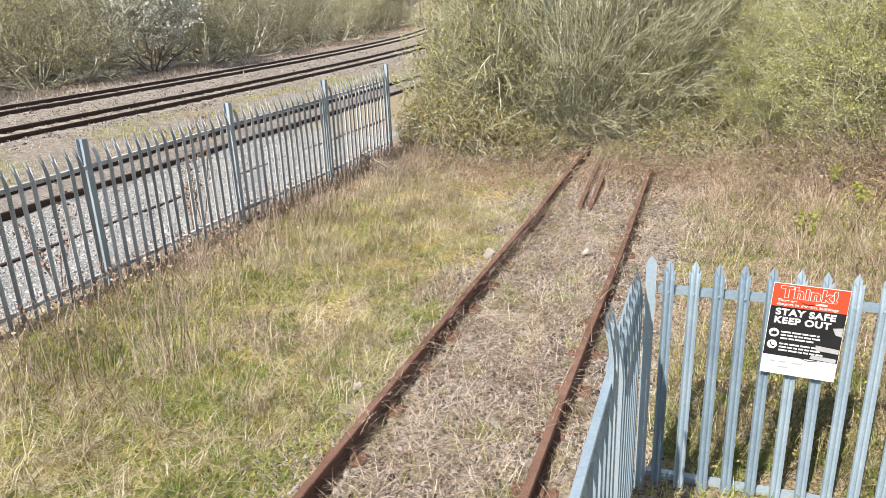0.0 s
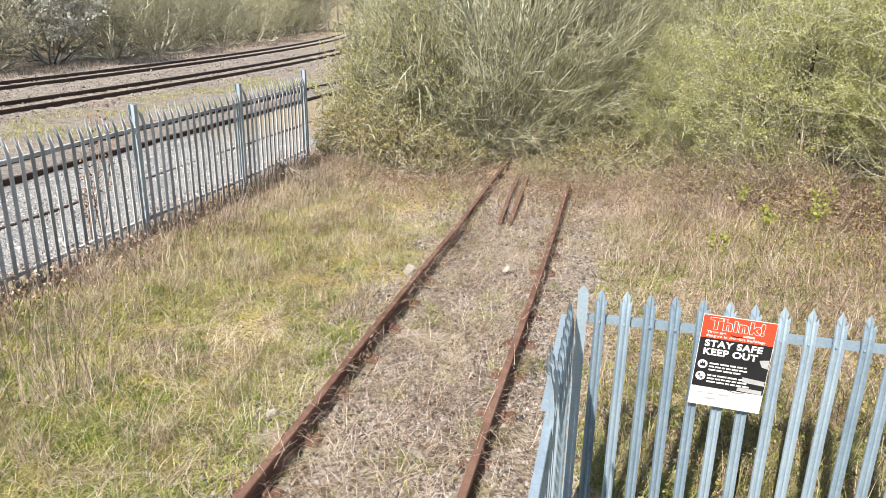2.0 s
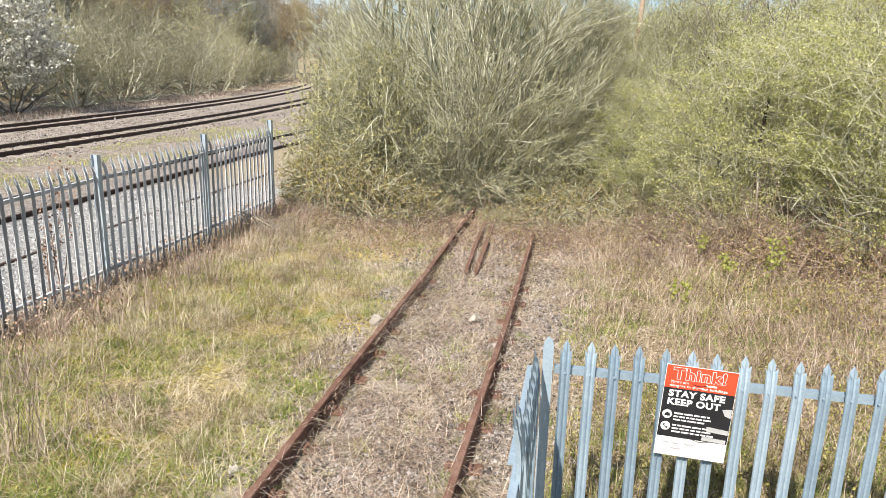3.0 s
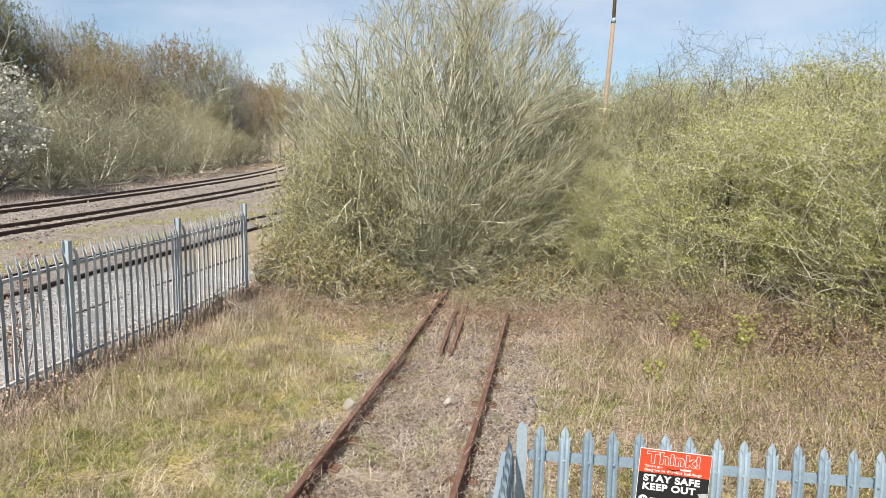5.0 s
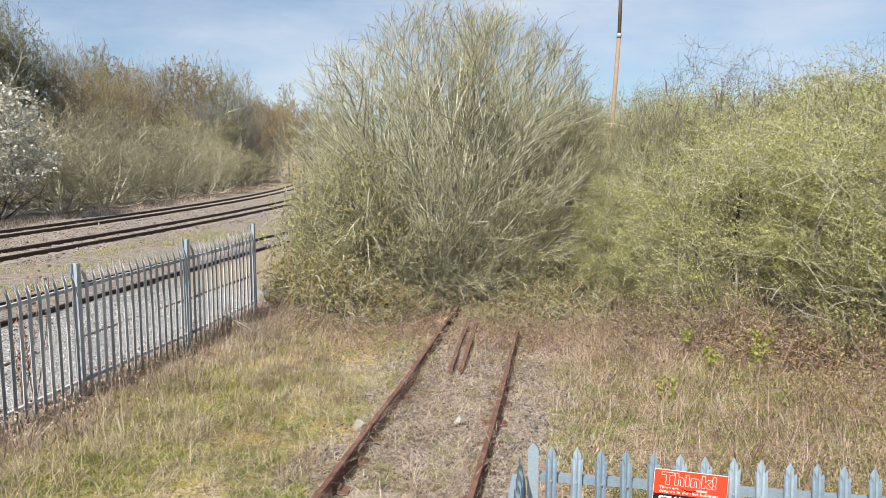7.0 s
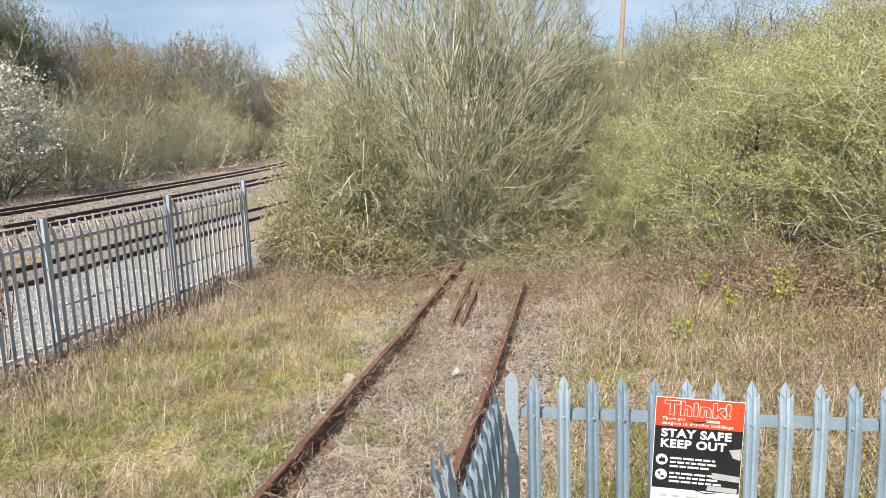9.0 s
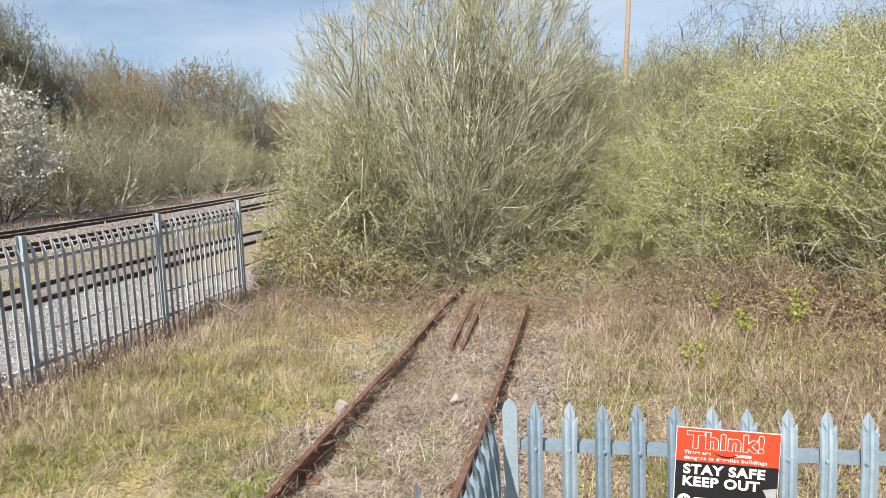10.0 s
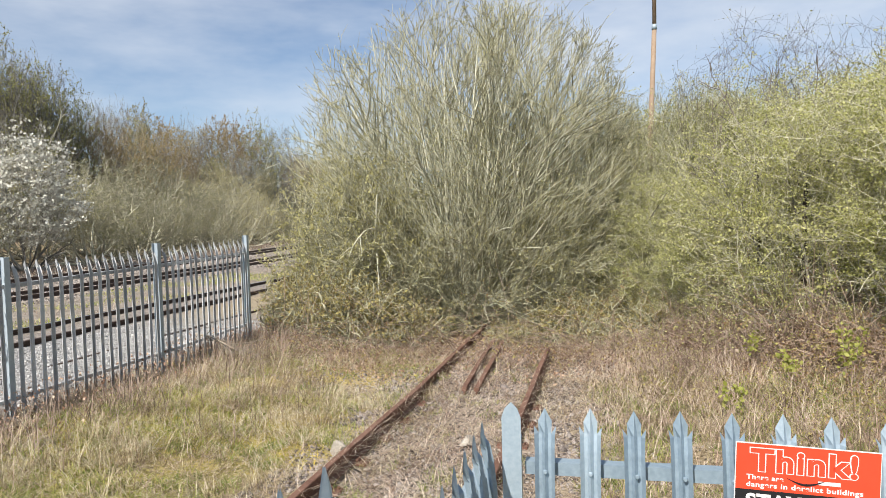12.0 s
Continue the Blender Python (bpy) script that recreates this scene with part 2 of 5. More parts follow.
def ground_surface():
    """Soil with straw litter, moss and grass on the verges; stone chips along the tracks."""
    m = bpy.data.materials.new("verge_and_ballast")
    m.use_nodes = True
    n, l = m.node_tree.nodes, m.node_tree.links
    bsdf = n["Principled BSDF"]
    geo = n.new("ShaderNodeNewGeometry")
    xyz = n.new("ShaderNodeSeparateXYZ")
    l.new(geo.outputs["Position"], xyz.inputs["Vector"])
    def noise_at(scale, detail, rough=0.6):
        x = n.new("ShaderNodeTexNoise")
        x.inputs["Scale"].default_value, x.inputs["Detail"].default_value, x.inputs["Roughness"].default_value = scale, detail, rough
        l.new(geo.outputs["Position"], x.inputs["Vector"])
        return x.outputs["Fac"]
    def maths(op, a, b=0.0):
        x = n.new("ShaderNodeMath")
        x.operation = op
        for i, v in enumerate((a, b)):
            if isinstance(v, (int, float)):
                x.inputs[i].default_value = v
            else:
                l.new(v, x.inputs[i])
        return x.outputs[0]
    def ramp_of(f, stops):
        r = n.new("ShaderNodeValToRGB")
        el = r.color_ramp.elements
        while len(el) < len(stops):
            el.new(0.5)
        for i, (p, c) in enumerate(stops):
            el[i].position, el[i].color = p, (*c, 1)
        l.new(f, r.inputs["Fac"])
        return r.outputs["Color"]
    def mixed(f, a, b):
        x = n.new("ShaderNodeMixRGB")
        l.new(f, x.inputs["Fac"])
        l.new(a, x.inputs["Color1"])
        l.new(b, x.inputs["Color2"])
        return x.outputs["Color"]
    def band(centre, half, soft, wobble):
        d = maths("ABSOLUTE", maths("SUBTRACT", maths("ADD", xyz.outputs["X"], wobble), centre))
        x = n.new("ShaderNodeMapRange")
        x.inputs["From Min"].default_value, x.inputs["From Max"].default_value = half + soft, half - soft
        l.new(d, x.inputs["Value"])
        return x.outputs["Result"]
    patch, fine, chips = noise_at(0.7, 5.0), noise_at(16.0, 6.0, 0.7), n.new("ShaderNodeTexVoronoi")
    chips.inputs["Scale"].default_value = 22.0
    l.new(geo.outputs["Position"], chips.inputs["Vector"])
    wob = maths("MULTIPLY", maths("SUBTRACT", noise_at(0.45, 4.0), 0.5), 1.6)
    litter = ramp_of(fine, [(0.28, (0.055, 0.038, 0.024)), (0.42, (0.17, 0.128, 0.076)), (0.56, (0.34, 0.272, 0.17)), (0.78, (0.55, 0.47, 0.32))])
    moss = ramp_of(fine, [(0.28, (0.075, 0.075, 0.016)), (0.44, (0.25, 0.225, 0.042)), (0.62, (0.50, 0.40, 0.09)), (0.8, (0.60, 0.52, 0.20))])
    stone = ramp_of(maths("ADD", maths("MULTIPLY", chips.outputs["Color"], 0.65), maths("MULTIPLY", fine, 0.4)), [(0.2, (0.065, 0.055, 0.047)), (0.42, (0.17, 0.145, 0.127)), (0.68, (0.31, 0.272, 0.243)), (0.95, (0.46, 0.415, 0.375))])
    pale = ramp_of(maths("ADD", maths("MULTIPLY", chips.outputs["Color"], 0.65), maths("MULTIPLY", fine, 0.4)), [(0.2, (0.13, 0.127, 0.122)), (0.5, (0.27, 0.265, 0.257)), (0.9, (0.43, 0.425, 0.41))])
    def streaks(turn, seed):
        mp = n.new("ShaderNodeMapping")
        mp.inputs["Rotation"].default_value, mp.inputs["Scale"].default_value, mp.inputs["Location"].default_value = (0, 0, radians(turn)), (90, 9, 9), (seed, seed, 0)
        l.new(geo.outputs["Position"], mp.inputs["Vector"])
        x = n.new("ShaderNodeTexNoise")
        x.inputs["Scale"].default_value, x.inputs["Detail"].default_value, x.inputs["Distortion"].default_value = 1.0, 2.0, 0.6
        l.new(mp.outputs["Vector"], x.inputs["Vector"])
        r = n.new("ShaderNodeMapRange")
        r.inputs["From Min"].default_value, r.inputs["From Max"].default_value = 0.56, 0.66
        l.new(x.outputs["Fac"], r.inputs["Value"])
        return r.outputs["Result"]
    straws = maths("MAXIMUM", maths("MAXIMUM", streaks(25, 3), streaks(-50, 11)), streaks(95, 23))
    straw_colour = ramp_of(fine, [(0.3, (0.30, 0.225, 0.14)), (0.55, (0.50, 0.41, 0.28)), (0.8, (0.68, 0.60, 0.45))])
    mossy = n.new("ShaderNodeMapRange")
    mossy.inputs["From Min"].default_value, mossy.inputs["From Max"].default_value = 0.42, 0.55
    l.new(patch, mossy.inputs["Value"])
    c = mixed(maths("MULTIPLY", mossy.outputs["Result"], band(-4.4, 2.1, 0.6, wob)), litter, moss)
    c = mixed(maths("MULTIPLY", straws, 0.7), c, straw_colour)
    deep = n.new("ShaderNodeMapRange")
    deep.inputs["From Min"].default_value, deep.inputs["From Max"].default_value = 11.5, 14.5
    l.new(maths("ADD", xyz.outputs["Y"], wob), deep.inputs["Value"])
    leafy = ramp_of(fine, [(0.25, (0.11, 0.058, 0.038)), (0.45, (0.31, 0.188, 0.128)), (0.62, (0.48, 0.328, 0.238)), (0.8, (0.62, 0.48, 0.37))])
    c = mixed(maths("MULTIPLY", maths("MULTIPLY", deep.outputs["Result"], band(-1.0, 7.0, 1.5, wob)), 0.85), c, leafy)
    c = mixed(maths("MULTIPLY", band(-1.4, 1.25, 0.5, wob), 0.7), c, stone)
    ends = n.new("ShaderNodeMapRange")
    ends.inputs["From Min"].default_value, ends.inputs["From Max"].default_value = 21.0, 16.5
    ends.inputs["To Min"].default_value = 0.15
    l.new(maths("ADD", xyz.outputs["Y"], wob), ends.inputs["Value"])
    c = mixed(maths("MULTIPLY", band(-9.2, 2.6, 0.4, wob), ends.outputs["Result"]), c, pale)
    c = mixed(band(-11.98, 0.8, 0.3, wob), c, stone)
    rough_stone = ramp_of(noise_at(4.0, 6.0, 0.75), [(0.3, (0.10, 0.085, 0.07)), (0.5, (0.25, 0.22, 0.19)), (0.7, (0.40, 0.36, 0.31))])
    c = mixed(maths("MULTIPLY", band(-23.5, 11.2, 0.8, wob), 0.85), c, rough_stone)
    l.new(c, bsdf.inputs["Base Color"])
    bsdf.inputs["Roughness"].default_value = 0.95
    bsdf.inputs["Specular IOR Level"].default_value = 0.2
    b = n.new("ShaderNodeBump")
    b.inputs["Strength"].default_value, b.inputs["Distance"].default_value = 0.8, 0.03
    l.new(maths("ADD", fine, chips.outputs["Distance"]), b.inputs["Height"])
    l.new(b.outputs["Normal"], bsdf.inputs["Normal"])
    return m


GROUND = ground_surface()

# ---------------------------------------------------------------- builders
def part(name, bm, material, parent=None, label="", m=None):
    """Links a bmesh as one mesh object, under a thing or a part if one is given."""
    data = bpy.data.meshes.new(name)
    bm.to_mesh(data)
    bm.free()
    return piece(name, data, material, parent, label, m)


def piece(name, data, material=None, parent=None, label="", m=None):
    if material is not None and not data.materials:
        data.materials.append(material)
    ob = new(name, data)
    if m is not None:
        ob.matrix_basis = m
    if parent is not None:
        ob.parent = parent
    if label:
        ob["label"] = label
    return ob


def box_into(bm, size, at=(0, 0, 0), turn=(0, 0, 0), bevel=0.0):
    r = bmesh.ops.create_cube(bm, size=1.0, matrix=pose(*at, *turn) @ Matrix.Diagonal((*size, 1)))
    if bevel:
        edges = list({e for v in r["verts"] for e in v.link_edges})
        bmesh.ops.bevel(bm, geom=edges, offset=bevel, segments=1, affect="EDGES")
    return bm


def box(size, at=(0, 0, 0), turn=(0, 0, 0), bevel=0.0):
    return box_into(bmesh.new(), size, at, turn, bevel)


def swept(profile, stations):
    """A closed profile of (across, up) carried along stations of (x, y, z); each end is closed."""
    bm = bmesh.new()
    rings = []
    for i, s in enumerate(stations):
        a, b = stations[max(0, i - 1)], stations[min(len(stations) - 1, i + 1)]
        t = (Vector(b) - Vector(a)).normalized()
        side = t.cross(Vector((0, 0, 1))).normalized()
        up = side.cross(t)
        rings.append([bm.verts.new(Vector(s) + side * u + up * v) for u, v in profile])
    k = len(profile)
    for a, b in zip(rings, rings[1:]):
        for j in range(k):
            bm.faces.new((a[j], a[(j + 1) % k], b[(j + 1) % k], b[j]))
    bm.faces.new(rings[0][::-1])
    bm.faces.new(rings[-1])
    bmesh.ops.recalc_face_normals(bm, faces=bm.faces[:])
    return bm


def mesh_from(name, verts, faces, material, smooth=False):
    """A mesh from arrays: verts (n, 3) and faces (m, 3 or 4)."""
    data = bpy.data.meshes.new(name)
    k = faces.shape[1]
    data.vertices.add(len(verts))
    data.vertices.foreach_set("co", np.ascontiguousarray(verts, dtype=np.float32).ravel())
    data.loops.add(faces.size)
    data.loops.foreach_set("vertex_index", np.ascontiguousarray(faces, dtype=np.int32).ravel())
    data.polygons.add(len(faces))
    data.polygons.foreach_set("loop_start", np.arange(0, faces.size, k, dtype=np.int32))
    if smooth:
        data.polygons.foreach_set("use_smooth", np.ones(len(faces), dtype=bool))
    data.update(calc_edges=True)
    data.materials.append(material)
    return data


def unit(v):
    return v / np.maximum(np.linalg.norm(v, axis=-1, keepdims=True), 1e-9)


def tubes(P, R, sides=3):
    """Tapered tubes round polylines: P (n, k, 3), R (n, k)."""
    n, k, _ = P.shape
    T = unit(np.gradient(P, axis=1))
    ref = np.where(np.abs(T[..., 2:3]) > 0.9, np.array([1.0, 0, 0]), np.array([0, 0, 1.0]))
    U = unit(np.cross(T, ref))
    V = np.cross(T, U)
    a = np.arange(sides) * 2 * np.pi / sides
    ring = P[:, :, None] + R[:, :, None, None] * (np.cos(a)[:, None] * U[:, :, None] + np.sin(a)[:, None] * V[:, :, None])
    base = (np.arange(n) * k * sides)[:, None, None] + (np.arange(k - 1) * sides)[None, :, None] + np.arange(sides)[None, None]
    nxt = base - np.arange(sides) + (np.arange(sides) + 1) % sides
    f = np.stack([base, nxt, nxt + sides, base + sides], -1).reshape(-1, 4)
    return ring.reshape(-1, 3), f


def joined(pieces):
    vs, fs, o = [], [], 0
    for v, f in pieces:
        vs.append(v)
        fs.append(f + o)
        o += len(v)
    return np.concatenate(vs), np.concatenate(fs)


def grow(rng, base, way, length, k, wobble, lift):
    """Wandering shoots: from base along way, bending by lift (up or down) and by chance."""
    n = len(base)
    d = unit(way)
    p = [base]
    for i in range(k - 1):
        d = unit(d + rng.normal(0, wobble, (n, 3)) + np.array([0, 0, 1.0]) * np.reshape(lift, (-1, 1)))
        p.append(p[-1] + d * (length / (k - 1))[:, None])
    return np.stack(p, 1)


def side_shoots(rng, P, each, low, high, angle, shorter, up=0.0):
    """Where shoots leave their parents, and which way: base, way, the parent's index and the place along it."""
    n, k, _ = P.shape
    who = np.repeat(np.arange(n), each)
    t = rng.uniform(low, high, len(who))
    s = t * (k - 1)
    i = np.minimum(s.astype(int), k - 2)
    fr = (s - i)[:, None]
    base = P[who, i] * (1 - fr) + P[who, i + 1] * fr
    way = unit(P[who, i + 1] - P[who, i])
    off = unit(np.cross(way, rng.normal(0, 1, (len(who), 3))))
    a = np.radians(rng.normal(angle, angle * 0.3, len(who)))[:, None]
    way = way * np.cos(a) + off * np.sin(a) + np.array([0, 0, up])
    return base, unit(way), who, t


def leaf_cards(rng, at, size, flat=0.3):
    """Small folded leaves: two triangles each about a spine."""
    n = len(at)
    d = unit(rng.normal(0, 1, (n, 3)))
    s = unit(np.cross(d, rng.normal(0, 1, (n, 3))))
    u = np.cross(d, s)
    z = (size * rng.uniform(0.6, 1.4, n))[:, None]
    v = np.stack([at, at + z * (0.5 * d + 0.38 * s + 0.12 * u), at + z * d, at + z * (0.5 * d - 0.38 * s + 0.12 * u)], 1)
    f = np.arange(4 * n).reshape(n, 4)
    return v.reshape(-1, 3), f


def blades(rng, at, length, width, lean, curl=0.5, towards=None):
    """Grass blades: tapering ribbons of two bends that lean and curl over."""
    n = len(at)
    az = rng.uniform(0, 2 * np.pi, n) if towards is None else towards + rng.normal(0, 0.35, n)
    tilt = np.abs(rng.normal(lean, 0.28, n)).clip(0, 1.5)
    L = length * rng.uniform(0.45, 1.25, n)
    out = np.stack([np.cos(az), np.sin(az), np.zeros(n)], 1)
    side = np.stack([-np.sin(az), np.cos(az), np.zeros(n)], 1)
    w = (width * rng.uniform(0.6, 1.3, n))[:, None]
    p = [at]
    a = tilt
    for j in range(3):
        p.append(p[-1] + (L / 3)[:, None] * (out * np.sin(a)[:, None] + np.array([0, 0, 1.0]) * np.cos(a)[:, None]))
        a = np.minimum(a + curl * rng.uniform(0.2, 1.0, n), 1.75)
    v = np.stack([p[0] - side * w, p[0] + side * w, p[1] + side * w * 0.85, p[1] - side * w * 0.85, p[2] + side * w * 0.55, p[2] - side * w * 0.55, p[3] + side * w * 0.12, p[3] - side * w * 0.12], 1)
    o = (np.arange(n) * 8)[:, None, None]
    f = np.array([[0, 1, 2, 3], [3, 2, 4, 5], [5, 4, 6, 7]])[None] + o
    return v.reshape(-1, 3), f.reshape(-1, 4)


OCTA = np.array([[1, 0, 0], [-1, 0, 0], [0, 1, 0], [0, -1, 0], [0, 0, 1], [0, 0, -1]], float)
OCTA_F = np.array([[0, 2, 4], [2, 1, 4], [1, 3, 4], [3, 0, 4], [2, 0, 5], [1, 2, 5], [3, 1, 5], [0, 3, 5]])


def chips(rng, at, size):
    """Broken stones of eight uneven faces."""
    n = len(at)
    q = unit(rng.normal(0, 1, (n, 4)))
    w, x, y, z = q.T
    rot = np.stack([np.stack([1 - 2 * (y * y + z * z), 2 * (x * y - w * z), 2 * (x * z + w * y)], -1), np.stack([2 * (x * y + w * z), 1 - 2 * (x * x + z * z), 2 * (y * z - w * x)], -1), np.stack([2 * (x * z - w * y), 2 * (y * z + w * x), 1 - 2 * (x * x + y * y)], -1)], -2)
    v = OCTA[None] * rng.uniform(0.6, 1.3, (n, 6, 1)) * np.array([1.0, 0.8, 0.65])
    v = np.einsum("nij,nkj->nki", rot, v) * (size * rng.lognormal(0, 0.35, n))[:, None, None] + at[:, None]
    return v.reshape(-1, 3), (OCTA_F[None] + (np.arange(n) * 6)[:, None, None]).reshape(-1, 3)


# ---------------------------------------------------------------- the lie of the land
def smooth_step(a, b, x):
    t = np.clip((x - a) / (b - a), 0, 1)
    return t * t * (3 - 2 * t)


def bend(y):
    """How far the running lines swing aside as they go off."""
    return -0.0022 * np.maximum(np.asarray(y, float) - 22, 0) ** 2 * (np.asarray(y, float) < 130) - 25.66 * (np.asarray(y, float) >= 130)


def land(x, y):
    x, y = np.asarray(x, float), np.asarray(y, float)
    z = 0.27 * smooth_step(-2.7, -5.8, x) - 0.22 * smooth_step(-6.6, -8.2, x)
    u = x - bend(y)
    z = z + 0.10 * smooth_step(-15.5, -17.2, u) - 0.02 * smooth_step(-26, -28, u)
    z = z + 5.0 * smooth_step(-31, -56, u)
    z = z + 0.20 * smooth_step(0.6, 3.0, x) * smooth_step(5, 10, y) + 0.06 * smooth_step(0.1, 0.6, x)
    near = np.exp(-((x + 2) / 30.0) ** 2 - ((y - 10) / 40.0) ** 2)
    z = z + near * (0.028 * np.sin(x * 2.1 + 0.7 * y) * np.sin(y * 1.3 - 0.5 * x) + 0.016 * np.sin(x * 5.3 + 1.0) * np.sin(y * 4.7 + 0.4 * x))
    return z

# ---------------------------------------------------------------- ground
def axis_of(*runs):
    return np.concatenate([np.arange(a, b, s) for a, b, s in runs])


GX = axis_of((-900, -100, 50), (-100, -30, 2.0), (-30, -13, 0.6), (-13, 6, 0.16), (6, 20, 0.6), (20, 100, 5), (100, 901, 50))
GY = axis_of((-300, -20, 20), (-20, 0, 1.0), (0, 20, 0.16), (20, 60, 0.8), (60, 140, 2.5), (140, 1201, 60))
gx, gy = np.meshgrid(GX, GY)
gv = np.stack([gx, gy, land(gx, gy)], -1).reshape(-1, 3)
ni, nj = len(GX), len(GY)
gi = (np.arange(nj - 1)[:, None] * ni + np.arange(ni - 1)[None]).ravel()
gf = np.stack([gi, gi + 1, gi + ni + 1, gi + ni], 1)
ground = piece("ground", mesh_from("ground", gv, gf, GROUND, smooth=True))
tagged(ground, "rough ground of dry grass, moss and track ballast", "ground", kind="structure")

# ---------------------------------------------------------------- rails
RAIL_PROFILE = [(-0.062, 0.0), (0.062, 0.0), (0.062, 0.010), (0.012, 0.026), (0.009, 0.106), (0.034, 0.116), (0.034, 0.151), (0.028, 0.159), (-0.028, 0.159), (-0.034, 0.151), (-0.034, 0.116), (-0.009, 0.106), (-0.012, 0.026), (-0.062, 0.010)]


def rail(name, stations, material, label, group):
    ob = part(name, swept(RAIL_PROFILE, stations), material)
    return tagged(ob, label, "rail", group)


RAIL_L, RAIL_R, RAIL_FOOT = -2.20, -0.70, 0.03
def old_line(x, y0, y1, wave, foot=RAIL_FOOT):
    ys = np.arange(y0, y1 + 0.01, 0.5)
    return [(x + 0.012 * math.sin(y * 0.7 + wave), y, foot + 0.008 * math.sin(y * 0.9 + wave)) for y in ys]


near_left = rail("rail", old_line(RAIL_L, -2.0, 11.5, 0.0), RUST, "rusty disused rail half sunk in ballast and dry grass", "disused siding rails")
rail("rail", old_line(RAIL_L - 0.02, 11.56, 18.0, 0.4, 0.015), RUST, "rusty disused rail overgrown by grass under the bush", "disused siding rails")
near_right = rail("rail", old_line(RAIL_R, -2.0, 14.5, 1.3), RUST, "rusty disused rail half sunk in ballast and dry grass", "disused siding rails")
rail("check_rail", [(-1.62, 11.75, -0.03), (-1.73, 13.6, -0.02), (-1.86, 16.5, -0.03)], RUST, "short rusty check rail inside the disused siding", "check rails")
rail("check_rail", [(-1.46, 11.8, -0.045), (-1.53, 13.4, -0.03), (-1.70, 16.5, -0.04)], RUST, "short rusty check rail inside the disused siding", "check rails")


def main_line(x, y0, y1, foot):
    ys = np.concatenate([np.arange(y0, 30, 2.0), np.arange(30, y1, 4.0)])
    return [(x + float(bend(y)), float(y), foot) for y in ys]


for x, foot in ((-12.75, 0.01), (-11.22, 0.01), (-9.05, -0.09)):
    loop_rail = rail("rail", [(x, y, foot) for y in (-10, 10, 30, 45)], RAIL_MAIN, "dark rusted rail of the loop line behind the palisade fence", "loop line rails")
    if x < -12:
        part("rail_head", box((0.066, 54.8, 0.004), (x, 17.5, foot + 0.161), bevel=0.001), RAIL_SHINE, loop_rail, "polished rail head")
for x in (-19.45, -18.0, -24.6, -23.1):
    rail("rail", main_line(x, -10, 128, 0.14), RAIL_MAIN, "dark running rail of the curving main line", "main line rails")


def sleepers(name, x, y0, y1, step, size, z, curve, label, group_name):
    """All the sleepers of one track: blocks with rounded arrises in one mesh, too many and too small to pick apart."""
    bm = bmesh.new()
    y = y0
    while y < y1:
        off = float(bend(y)) if curve else 0.0
        box_into(bm, size, (x + off, y, z + 0.006 * math.sin(y * 7.0)), (0, 0, 0.4 * math.sin(y * 3.0)), 0.012)
        y += step
    ob = part(name, bm, SLEEPER)
    return tagged(ob, label, "sleepers", group_name, kind="stuff")


sleepers("track_sleepers", -11.98, -6, 42, 0.7, (2.5, 0.25, 0.14), -0.05, False, "worn sleepers of the loop line in ballast", "")
sleepers("track_sleepers", -18.72, -6, 126, 0.7, (2.5, 0.25, 0.14), 0.09, True, "pale sleepers under the main line rails", "")
sleepers("track_sleepers", -23.85, -6, 126, 0.7, (2.5, 0.25, 0.14), 0.09, True, "pale sleepers under the main line rails", "")

# old sleepers of the siding that show through the litter
for i, y in enumerate(np.arange(0.6, 11.5, 0.76)):
    s = part("sleeper", box((2.45, 0.235, 0.16), (0, 0, 0), bevel=0.015), SLEEPER, m=pose(-1.40 + 0.03 * math.sin(i * 2.1), float(y), (-0.076 if i == 6 else -0.10) + 0.014 * math.sin(i * 1.7), 0, 0.6 * math.sin(i), 0.8 * math.cos(i * 1.3)))
    tagged(s, "weathered timber sleeper sunk level with the ballast", "sleeper", "siding sleepers")


# cast chairs that hold the old rails on the sleepers
chair_bm = bmesh.new()
box_into(chair_bm, (0.34, 0.17, 0.03), (0, 0, 0.0), bevel=0.008)
for side in (-1, 1):
    box_into(chair_bm, (0.04, 0.11, 0.04), (side * 0.062, 0, 0.028), (0, side * 18, 0), 0.01)
    box_into(chair_bm, (0.034, 0.034, 0.03), (side * 0.135, 0.045 * side, 0.022), (0, 0, 20), 0.006)
chair_data = bpy.data.meshes.new("chair")
chair_bm.to_mesh(chair_data)
chair_bm.free()
chair_data.materials.append(RUST)
for i, y in enumerate(np.arange(0.6, 11.5, 0.76)):
    for x, holder in ((RAIL_L, near_left), (RAIL_R, near_right)):
        piece("chair", chair_data, parent=holder, m=pose(x, float(y), 0.012 + 0.006 * math.sin(i * 2.0 + x)))
plate_bm = bmesh.new()
box_into(plate_bm, (0.022, 0.46, 0.055), (0, 0, 0), bevel=0.006)
for k in range(4):
    box_into(plate_bm, (0.03, 0.03, 0.03), (0.018, -0.165 + 0.11 * k, 0), (30, 0, 0), 0.005)
plate_data = bpy.data.meshes.new("fishplate")
plate_bm.to_mesh(plate_data)
plate_bm.free()
plate_data.materials.append(RUST)
for x, y, holder in ((RAIL_L, 6.63, near_left), (RAIL_R, 7.85, near_right), (RAIL_L, 11.2, near_left)):
    piece("fishplate", plate_data, parent=holder, m=pose(x + 0.024, y, 0.098))
    piece("fishplate", plate_data, parent=holder, m=pose(x - 0.024, y, 0.098, 0, 0, 180))


